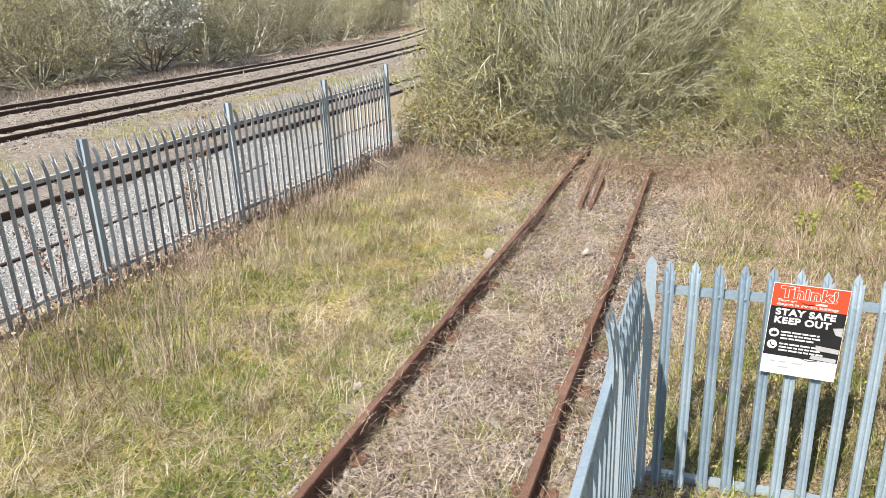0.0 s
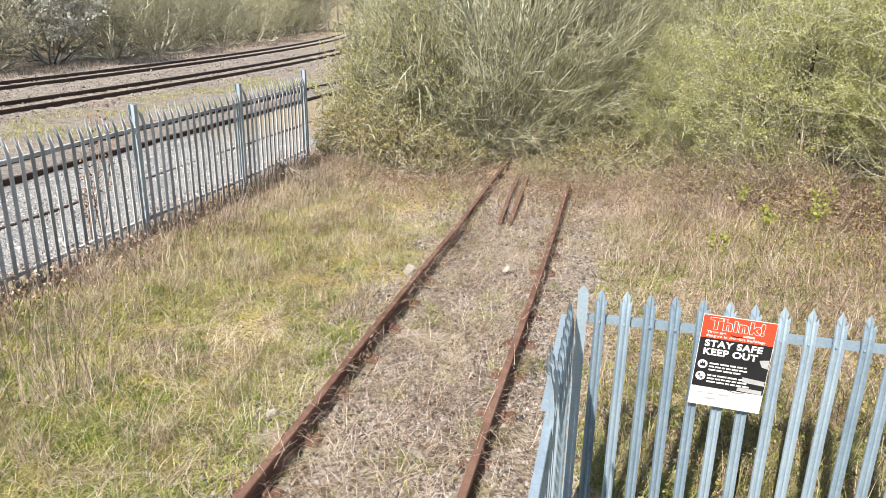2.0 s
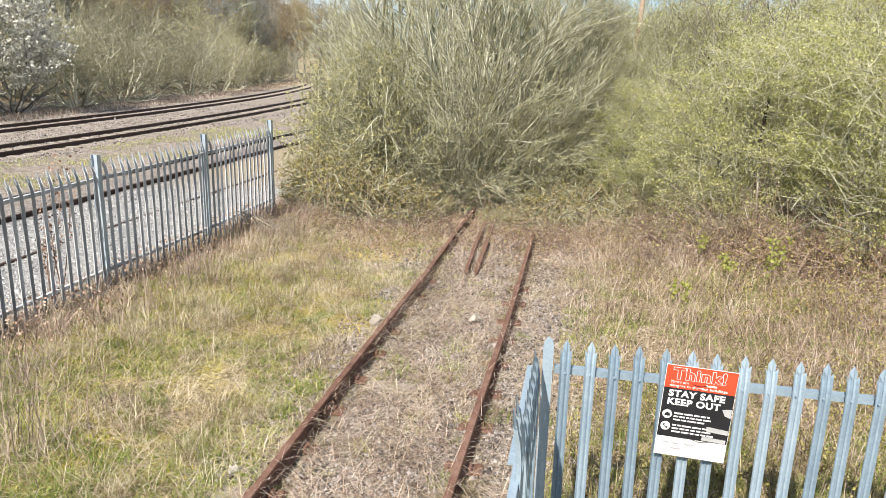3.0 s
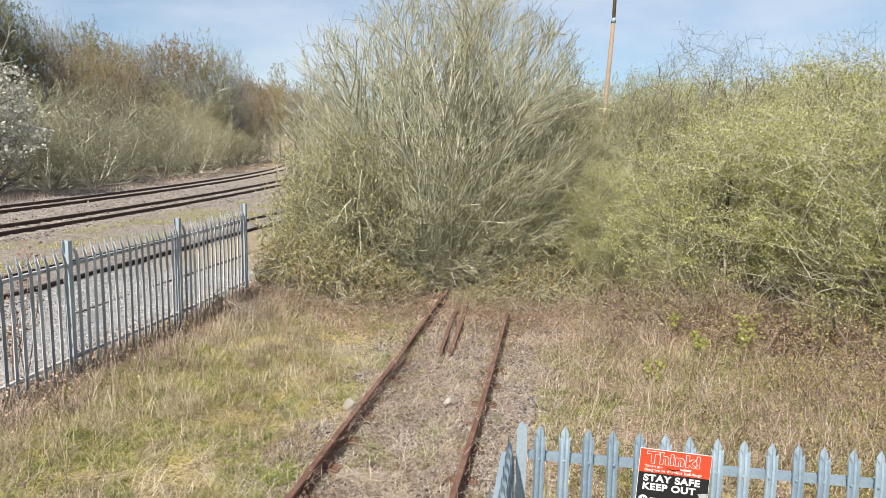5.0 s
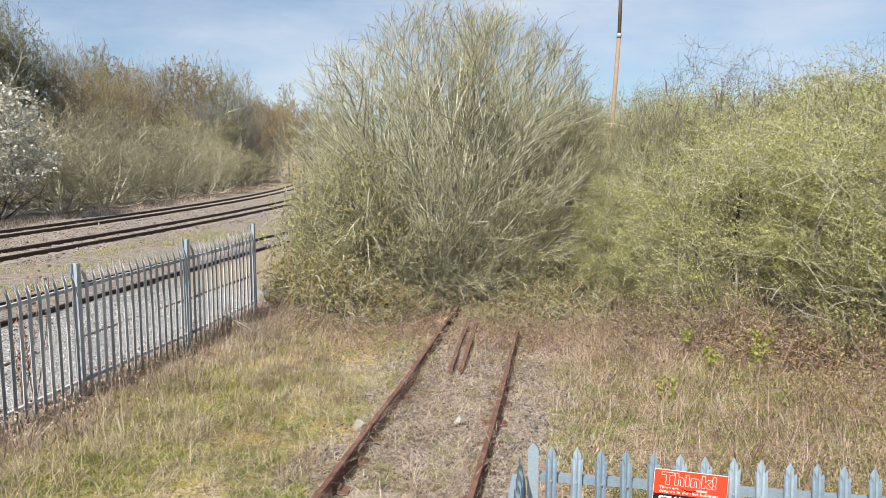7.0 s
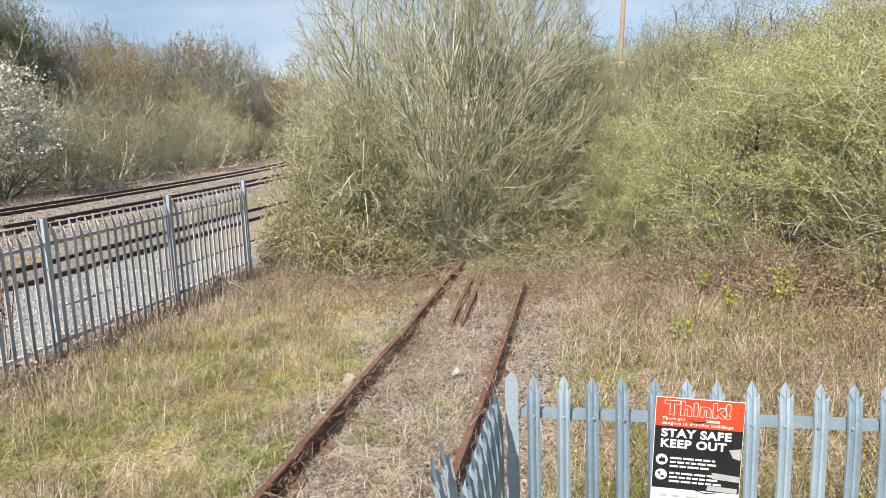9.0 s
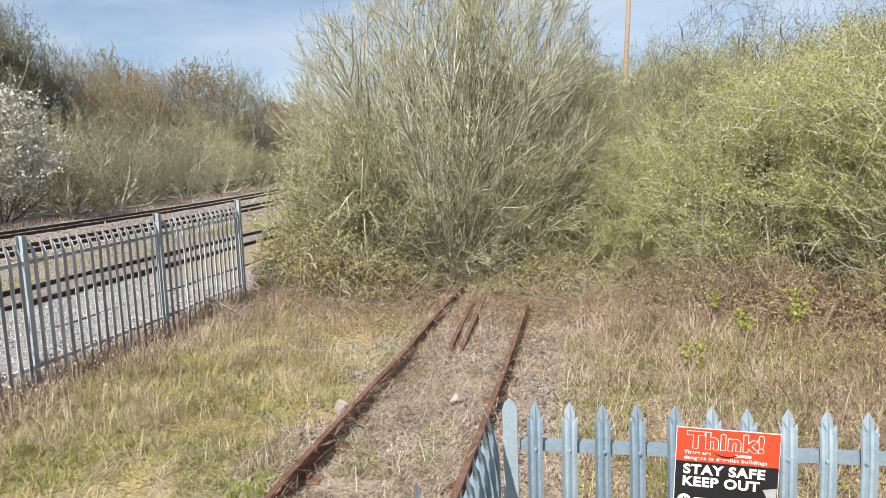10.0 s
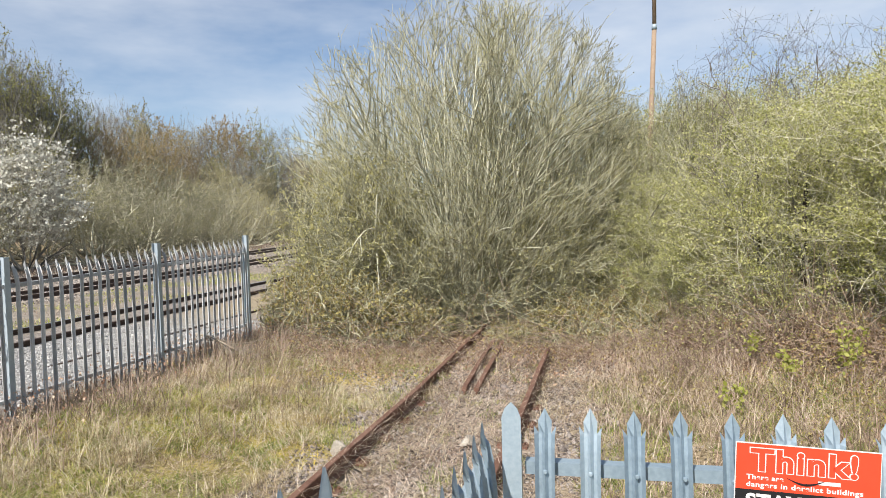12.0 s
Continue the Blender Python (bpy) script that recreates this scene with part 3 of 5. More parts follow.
# ---------------------------------------------------------------- palisade fences
def pale_mesh(name, height, width, splay, material, cut=False):
    """A W-section pale with a three-pointed head bent outwards (towards -y of the pale)."""
    half = width / 2
    section = [(-half, 0.012), (-half * 0.62, -0.006), (-half * 0.30, -0.008), (0, 0.006), (half * 0.30, -0.008), (half * 0.62, -0.006), (half, 0.012)]
    rows = [(0.0, 1.0, 0.0), (height - 0.24, 1.0, 0.0), (height - 0.15, 1.0, -splay * 0.3), (height - 0.088, 1.04, -splay * 0.7)]
    if cut:
        rows = [(0.0, 1.0, 0.0), (height, 1.0, 0.0)]
    bm = bmesh.new()
    thick = 0.003
    sheets = []
    for back in (0.0, thick):
        rings = [[bm.verts.new((u * w, v + off + back, z)) for u, v in section] for z, w, off in rows]
        for a, b in zip(rings, rings[1:]):
            for j in range(6):
                bm.faces.new((a[j], a[j + 1], b[j + 1], b[j]))
        top = rings[-1]
        if not cut:
            # the middle point stands high, the outer two are shorter and flare out
            peak = bm.verts.new((0, 0.002 - splay + back, height))
            l_tip = bm.verts.new((-half * 1.14, -splay * 0.9 + back, height - 0.064))
            r_tip = bm.verts.new((half * 1.14, -splay * 0.9 + back, height - 0.064))
            l_mid = bm.verts.new((-half * 0.70, -splay * 0.93 + back, height - 0.046))
            r_mid = bm.verts.new((half * 0.70, -splay * 0.93 + back, height - 0.046))
            bm.faces.new((top[0], top[1], l_tip))
            bm.faces.new((top[5], top[6], r_tip))
            bm.faces.new((top[1], top[2], l_mid))
            bm.faces.new((top[2], top[3], peak, l_mid))
            bm.faces.new((top[3], top[4], r_mid, peak))
            bm.faces.new((top[4], top[5], r_mid))
        sheets.append(rings)
    for j in (0, 6):
        for i in range(len(rows) - 1):
            bm.faces.new((sheets[0][i][j], sheets[0][i + 1][j], sheets[1][i + 1][j], sheets[1][i][j]))
    bmesh.ops.recalc_face_normals(bm, faces=bm.faces[:])
    data = bpy.data.meshes.new(name)
    bm.to_mesh(data)
    bm.free()
    data.materials.append(material)
    return data


def post_mesh(name, height, material, wide=0.10, deep=0.055):
    """A rolled steel joist post."""
    bm = bmesh.new()
    box_into(bm, (wide, 0.007, height), (0, -deep / 2, height / 2), bevel=0.002)
    box_into(bm, (wide, 0.007, height), (0, deep / 2, height / 2), bevel=0.002)
    box_into(bm, (0.006, deep - 0.009, height - 0.002), (0, 0, height / 2 - 0.001))
    data = bpy.data.meshes.new(name)
    bm.to_mesh(data)
    bm.free()
    data.materials.append(material)
    return data


def angle_rail(length, leg=0.045, thick=0.006):
    """An angle-iron rail along x, one leg upright, one lying."""
    bm = bmesh.new()
    box_into(bm, (length, thick, leg), (0, 0, 0))
    box_into(bm, (length, leg, thick), (0, leg / 2 + thick / 2 + 0.0005, leg / 2 - thick / 2))
    return bm


def empty(name, at, turn=0.0):
    ob = new(name)
    ob.matrix_basis = pose(*at, 0, 0, turn)
    return ob


# the long fence beside the loop line
LEFT_POSTS = [(-6.15, 14.31, 2.205), (-6.14, 11.63, 2.165), (-6.31, 9.05, 2.11), (-6.43, 6.45, 2.05), (-6.55, 3.85, 2.0), (-6.67, 1.25, 1.95)]
far_fence = empty("palisade_fence", (-6.31, 9.05, 0.0))
tagged(far_fence, "weathered grey galvanised palisade fence with pointed pales beside the loop line", "fence")
origin = far_fence.matrix_basis.inverted()
pale_old = pale_mesh("pale", 1.80, 0.054, 0.055, STEEL_OLD)
post_old = post_mesh("post", 1.98, STEEL_BRIGHT, 0.085, 0.085)
rngf = random.Random(4)
for i, (x, y, top) in enumerate(LEFT_POSTS):
    piece("post", post_old, parent=far_fence, m=origin @ pose(x, y, top - 1.98, 0, 0, 92.5), label="bright galvanised steel post")
    if i == 0:
        continue
    x1, y1, top1 = LEFT_POSTS[i - 1]
    a, b = Vector((x, y, top)), Vector((x1, y1, top1))
    d = b - a
    turn = math.degrees(math.atan2(d.y, d.x))
    for drop in (0.33, 1.62):
        mid = (a + b) / 2 + Vector((0.03, 0, -drop))
        part("fence_rail", angle_rail(d.length - 0.02), STEEL_OLD, far_fence, m=origin @ pose(*mid, 0, -math.degrees(math.atan2(d.z, d.length)), turn))
    for j in range(16):
        q = a + d * ((j + 0.75) / 16.5)
        piece("pale", pale_old, parent=far_fence, m=origin @ pose(q.x + 0.055, q.y, q.z - 1.86 + rngf.uniform(-0.012, 0.012), 0, rngf.uniform(-0.6, 0.6), turn + 180 + rngf.uniform(-3, 3)))

# the newer fence that turns a corner round the end of the footway
FRONT_Y, FRONT_TOP = 4.714, 1.752
near_fence = empty("palisade_fence", (0.0, FRONT_Y, 0.0))
tagged(near_fence, "blue-grey galvanised palisade fence turning a corner, sign fixed to it", "fence")
origin = near_fence.matrix_basis.inverted()
pale_new = pale_mesh("pale", 1.70, 0.068, 0.03, STEEL)
corner_bm = bmesh.new()
CP = [(-0.033, 0.0), (0.033, 0.0), (0.033, 1.735), (0.022, 1.765), (0.0, 1.788), (-0.022, 1.765), (-0.033, 1.735)]
for y in (0.0, 0.006):
    corner_bm.faces.new([corner_bm.verts.new((u, y, v)) for u, v in CP])
corner_bm.verts.ensure_lookup_table()
for j in range(7):
    corner_bm.faces.new((corner_bm.verts[j], corner_bm.verts[(j + 1) % 7], corner_bm.verts[7 + (j + 1) % 7], corner_bm.verts[7 + j]))
box_into(corner_bm, (0.006, 0.05, 1.66), (0.030, 0.0325, 0.83))
bmesh.ops.recalc_face_normals(corner_bm, faces=corner_bm.faces[:])
part("corner_post", corner_bm, STEEL, near_fence, "flat pointed corner post", m=origin @ pose(0.0, FRONT_Y - 0.02, -0.01, 0, 0, 4))
for j in range(22):
    piece("pale", pale_new, parent=near_fence, m=origin @ pose(0.113 + 0.1535 * j, FRONT_Y, FRONT_TOP - 1.70 + rngf.uniform(-0.004, 0.004), 0, rngf.uniform(-0.4, 0.4), 180 + rngf.uniform(-2, 2)))
for z in (1.535, 0.115):
    part("fence_rail", angle_rail(3.4), STEEL, near_fence, m=origin @ pose(1.74, FRONT_Y + 0.03, z))
bolt_bm = bmesh.new()
bmesh.ops.create_cone(bolt_bm, cap_ends=True, segments=8, radius1=0.0085, radius2=0.006, depth=0.008, matrix=pose(0, 0, 0, 90, 0, 0))
bolt = bpy.data.meshes.new("bolt")
bolt_bm.to_mesh(bolt)
bolt_bm.free()
bolt.materials.append(STEEL)
for j in range(22):
    for z in (1.535, 0.115):
        piece("bolt", bolt, parent=near_fence, m=origin @ pose(0.113 + 0.1535 * j, FRONT_Y - 0.010, z))
# the side that runs back towards the footway
SIDE_X = -0.05
for j in range(8):
    piece("pale", pale_new, parent=near_fence, m=origin @ pose(SIDE_X, FRONT_Y - 0.165 - 0.145 * j, FRONT_TOP - 1.70, 0, 0, 90 + 180 + rngf.uniform(-2, 2)))
for z in (1.535, 0.115):
    part("fence_rail", angle_rail(1.22), STEEL, near_fence, m=origin @ pose(SIDE_X - 0.03, FRONT_Y - 0.60, z, 0, 0, 90))
pale_tall = pale_mesh("pale", 1.95, 0.068, 0.035, STEEL)
pale_short = pale_mesh("pale", 1.68, 0.068, 0.03, STEEL, cut=True)
for j in range(2):
    piece("pale", pale_tall, parent=near_fence, m=origin @ pose(SIDE_X, 3.24 - 0.15 * j, 0.10 + 0.02 * j, 0, 0, 270))
for j in range(13):
    piece("pale", pale_short, parent=near_fence, m=origin @ pose(SIDE_X, 2.92 - 0.15 * j, 0.02, 0, 0, 270), label="pale cut off level with the rail")
part("fence_rail", box((0.038, 2.3, 0.03), bevel=0.003), STEEL, near_fence, "broad flat top rail", m=origin @ pose(SIDE_X - 0.012, 2.10, 1.72, 0, 0, 0))
part("fence_rail", angle_rail(2.2), STEEL, near_fence, m=origin @ pose(SIDE_X - 0.03, 2.1, 0.15, 0, 0, 90))

# ---------------------------------------------------------------- warning sign
def flat_shape(points, thick=0.0012):
    """A thin plate from an outline in x and z, standing proud towards -y."""
    bm = bmesh.new()
    f = bm.faces.new([bm.verts.new((x, 0, z)) for x, z in points])
    r = bmesh.ops.extrude_face_region(bm, geom=[f])
    bmesh.ops.translate(bm, vec=(0, -thick, 0), verts=[v for v in r["geom"] if isinstance(v, bmesh.types.BMVert)])
    bmesh.ops.recalc_face_normals(bm, faces=bm.faces[:])
    return bm


def bar(x0, x1, z0, z1):
    return [(x0, z0), (x1, z0), (x1, z1), (x0, z1)]


def disc(cx, cz, r, n=24):
    return [(cx + r * math.cos(2 * math.pi * i / n), cz + r * math.sin(2 * math.pi * i / n)) for i in range(n)]


def lettering(name, text, size, x, z, width, material, parent, bold, proud, shear=0.0):
    """Raised printed letters, stretched to the width they fill, standing in x and z."""
    c = bpy.data.curves.new(name, "FONT")
    c.body, c.size, c.offset, c.extrude, c.shear, c.space_character = text, size, bold, 0.0003, shear, 1.1
    tmp = bpy.data.objects.new(name, c)
    scene.collection.objects.link(tmp)
    bpy.context.view_layer.update()
    data = bpy.data.meshes.new_from_object(tmp.evaluated_get(bpy.context.evaluated_depsgraph_get()))
    bpy.data.objects.remove(tmp)
    xs = [v.co.x for v in data.vertices]
    k = width / (max(xs) - min(xs))
    low = min(xs)
    for v in data.vertices:
        v.co = ((v.co.x - low) * k + x, -proud - v.co.z, v.co.y + z)
    data.materials.clear()
    return piece(name, data, material, parent)


sign = empty("warning_sign", (0.925, 4.668, 1.367))
sign.matrix_basis = pose(0.925, 4.672, 1.367, -1.5, 2.6, 0.0)
tagged(sign, "red, black and white keep-out warning sign on the palisade fence", "sign")
SW, SH = 0.425, 0.605
part("panel", box((SW, 0.004, SH), (0, 0, 0), bevel=0.001), SIGN_WHITE, sign)
X0, Z1 = -SW / 2, SH / 2
part("red_band", flat_shape(bar(X0 + 0.003, -X0 - 0.003, Z1 - 0.150, Z1 - 0.003)), SIGN_RED, sign, m=pose(0, -0.002, 0))
part("black_band", flat_shape(bar(X0 + 0.003, -X0 - 0.003, Z1 - 0.478, Z1 - 0.150)), SIGN_BLACK, sign, m=pose(0, -0.002, 0))
lettering("lettering", "Think!", 0.098, X0 + 0.042, Z1 - 0.086, 0.318, SIGN_WHITE, sign, 0.0058, 0.0035)
lettering("lettering", "Think!", 0.098, X0 + 0.0447, Z1 - 0.086, 0.3126, SIGN_RED, sign, 0.0030, 0.0045)
lettering("lettering", "There are", 0.022, X0 + 0.035, Z1 - 0.1165, 0.11, SIGN_WHITE, sign, 0.0006, 0.0035)
part("text_bar", flat_shape(bar(X0 + 0.245, X0 + 0.31, Z1 - 0.1165, Z1 - 0.105)), SIGN_WHITE, sign, m=pose(0, -0.003, 0))
lettering("lettering", "dangers in derelict buildings", 0.022, X0 + 0.035, Z1 - 0.140, 0.34, SIGN_WHITE, sign, 0.0006, 0.0035)
lettering("lettering", "STAY SAFE", 0.058, X0 + 0.035, Z1 - 0.204, 0.335, SIGN_WHITE, sign, 0.0024, 0.0035)
lettering("lettering", "KEEP OUT", 0.058, X0 + 0.035, Z1 - 0.259, 0.315, SIGN_WHITE, sign, 0.0024, 0.0035)
smear = [(X0 + 0.155 + 0.11 * i / 8, Z1 - 0.103 - 0.014 * math.sin(math.pi * i / 8)) for i in range(9)]
part("ink_smear", flat_shape(smear + [(x, z - 0.006 * math.sin(math.pi * (8 - i) / 8) - 0.001) for i, (x, z) in enumerate(smear[::-1])]), SIGN_BLACK, sign, m=pose(0, -0.0042, 0))
for z, wide in ((Z1 - 0.315, (0.215, 0.24, 0.205)), (Z1 - 0.395, (0.245, 0.235, 0.25))):
    icon = part("icon_disc", flat_shape(disc(X0 + 0.045, z - 0.012, 0.029)), SIGN_WHITE, sign, m=pose(0, -0.003, 0))
    if z > Z1 - 0.35:
        flame = [(-0.016, -0.012), (0.016, -0.012), (0.017, 0.002), (0.008, 0.016), (0.005, 0.004), (-0.003, 0.019), (-0.008, 0.003), (-0.014, 0.008)]
    else:
        flame = [(-0.014, 0.014), (-0.006, 0.016), (-0.004, 0.006), (-0.009, 0.003), (0.002, -0.008), (0.006, -0.004), (0.015, -0.006), (0.014, -0.014), (0.004, -0.016), (-0.014, 0.002)]
    part("pictogram", flat_shape([(X0 + 0.045 + u, z - 0.012 + v) for u, v in flame]), SIGN_BLACK, icon, m=pose(0, -0.0015, 0))
    for i, w in enumerate(wide):
        x = X0 + 0.085
        while x < X0 + 0.085 + w - 0.012:
            word = min(rngf.uniform(0.018, 0.055), X0 + 0.085 + w - x)
            part("text_bar", flat_shape(bar(x, x + word, z - 0.0215 * i - 0.0055, z - 0.0215 * i + 0.0045)), SIGN_WHITE, sign, m=pose(0, -0.003, 0))
            x += word + 0.007
part("scuff", flat_shape([(0.075, Z1 - 0.375), (0.205, Z1 - 0.385), (0.207, Z1 - 0.415), (0.08, Z1 - 0.408)]), SIGN_GREY, sign, m=pose(0, -0.0041, 0))
part("scuff", flat_shape([(0.06, Z1 - 0.445), (0.2, Z1 - 0.45), (0.2, Z1 - 0.476), (0.055, Z1 - 0.47)]), SIGN_GREY, sign, m=pose(0, -0.0041, 0))
part("scuff", flat_shape([(0.15, Z1 - 0.25), (0.206, Z1 - 0.24), (0.206, Z1 - 0.30), (0.17, Z1 - 0.29)]), SIGN_GREY, sign, m=pose(0, -0.0041, 0))
for x, w in ((-0.165, 0.03), (-0.11, 0.035), (-0.04, 0.06)):
    part("text_bar", flat_shape(bar(x, x + w, Z1 - 0.522, Z1 - 0.512)), SIGN_GREY, sign, m=pose(0, -0.003, 0))
part("text_bar", flat_shape(bar(-0.12, -0.055, Z1 - 0.556, Z1 - 0.547)), SIGN_GREY, sign, m=pose(0, -0.003, 0))
part("crease", flat_shape([(0.0, Z1 - 0.475), (0.05, Z1 - 0.486), (0.10, Z1 - 0.478), (0.10, Z1 - 0.481), (0.05, Z1 - 0.490), (0.0, Z1 - 0.478)]), SIGN_BLACK, sign, m=pose(0, -0.0045, 0))

# a thin rusty bar that stands behind the sign
stake = part("stake", swept([(0.006 * math.cos(a), 0.006 * math.sin(a)) for a in np.arange(6) * math.pi / 3], [(0.90, 4.775, 0.02), (0.905, 4.772, 0.6), (0.91, 4.772, 1.1)]), RUST)
tagged(stake, "thin rusty steel stake behind the warning sign", "stake")


# ---------------------------------------------------------------- pole
def round_shaft(stations, n=12):
    bm = bmesh.new()
    rings = []
    for x, y, z, r in stations:
        rings.append([bm.verts.new((x + r * math.cos(2 * math.pi * j / n), y + r * math.sin(2 * math.pi * j / n), z)) for j in range(n)])
    for a, b in zip(rings, rings[1:]):
        for j in range(n):
            bm.faces.new((a[j], a[(j + 1) % n], b[(j + 1) % n], b[j]))
    bm.faces.new(rings[0][::-1])
    bm.faces.new(rings[-1])
    for f in bm.faces:
        f.smooth = len(f.verts) == 4
    return bm


pole = empty("pole", (1.10, 19.7, 0.1))
tagged(pole, "tall leaning brown timber pole behind the bushes", "pole")
part("shaft", round_shaft([(0.02, 0, 1.7, 0.064), (0.15, 0, 3.5, 0.060), (0.29, 0, 6.52, 0.053)]), POLE_WOOD, pole)
part("foot", round_shaft([(-0.02, 0, -0.3, 0.080), (0.02, 0, 1.7, 0.077)]), POLE_PALE, pole, "pale grey lichened foot")
part("collar", round_shaft([(0.289, 0, 6.50, 0.060), (0.295, 0, 6.62, 0.060)]), STEEL, pole, "pale metal collar")
part("upper_shaft", round_shaft([(0.294, 0, 6.61, 0.046), (0.31, 0, 9.0, 0.043), (0.34, 0, 11.5, 0.04)]), POLE_WOOD, pole)


# ---------------------------------------------------------------- loose stones
def boulder(seed, size):
    r = np.random.default_rng(seed)
    bm = bmesh.new()
    bmesh.ops.create_icosphere(bm, subdivisions=3, radius=1.0)
    cut = [(unit(r.normal(0, 1, 3)), r.uniform(0.38, 0.72)) for _ in range(14)]
    for v in bm.verts:
        p = np.array(v.co)
        for n, d in cut:
            over = p @ n - d
            if over > 0:
                p = p - n * over
        v.co = p * np.array(size) * (1 + r.normal(0, 0.02))
    return bm


for i, (x, y, s, say) in enumerate([(-2.42, 9.12, (0.13, 0.11, 0.13), "pale limestone lump against the rusty rail"), (-1.17, 9.65, (0.15, 0.12, 0.09), "grey stone lump lying between the rails"),
                                    (-2.61, 5.47, (0.07, 0.055, 0.05), "pale stone lying in moss beside the rail"), (0.23, 6.25, (0.08, 0.06, 0.06), "pale stone lying behind the palisade fence"),
                                    (-2.50, 7.70, (0.075, 0.06, 0.05), "pale stone among ballast beside the rail"), (0.62, 6.55, (0.12, 0.05, 0.04), "pale stone lying behind the palisade fence"),
                                    (-2.34, 7.45, (0.06, 0.06, 0.05), "pale stone among ballast beside the rail"), (0.55, 9.3, (0.07, 0.06, 0.05), "pale stone lying in dry grass"),
                                    (-1.25, 5.22, (0.14, 0.07, 0.045), "pale stone lying between the rails")]):
    st = part("stone", boulder(20 + i, s), ROCK, m=pose(x, y, float(land(x, y)) + s[2] * 0.45, 0, 0, 40 * i))
    tagged(st, say, "stone", "loose stones")

# ---------------------------------------------------------------- shrubs and trees
def squeeze(P, centre, radii, keep=0.3):
    """Draws in what grows beyond the crown, and lifts what would grow below the ground."""
    q = (P - centre) / radii
    m = np.linalg.norm(q, axis=-1, keepdims=True)
    f = np.where(m > 1, (1 + keep * (m - 1)) / np.maximum(m, 1e-6), 1.0)
    P = centre + radii * q * f
    P[..., 2] = np.maximum(P[..., 2], 0.03 + 0.1 * np.abs(np.sin(P[..., 0] * 9)))
    return P


def even_ways(n, low):
    """Directions spread evenly over a dome, from low degrees up to the zenith."""
    i = np.arange(n) + 0.5
    z = np.sin(np.radians(low)) + (1 - np.sin(np.radians(low))) * i / n
    a = i * 2.39996
    return np.stack([np.cos(a) * np.sqrt(1 - z * z), np.sin(a) * np.sqrt(1 - z * z), z], 1)


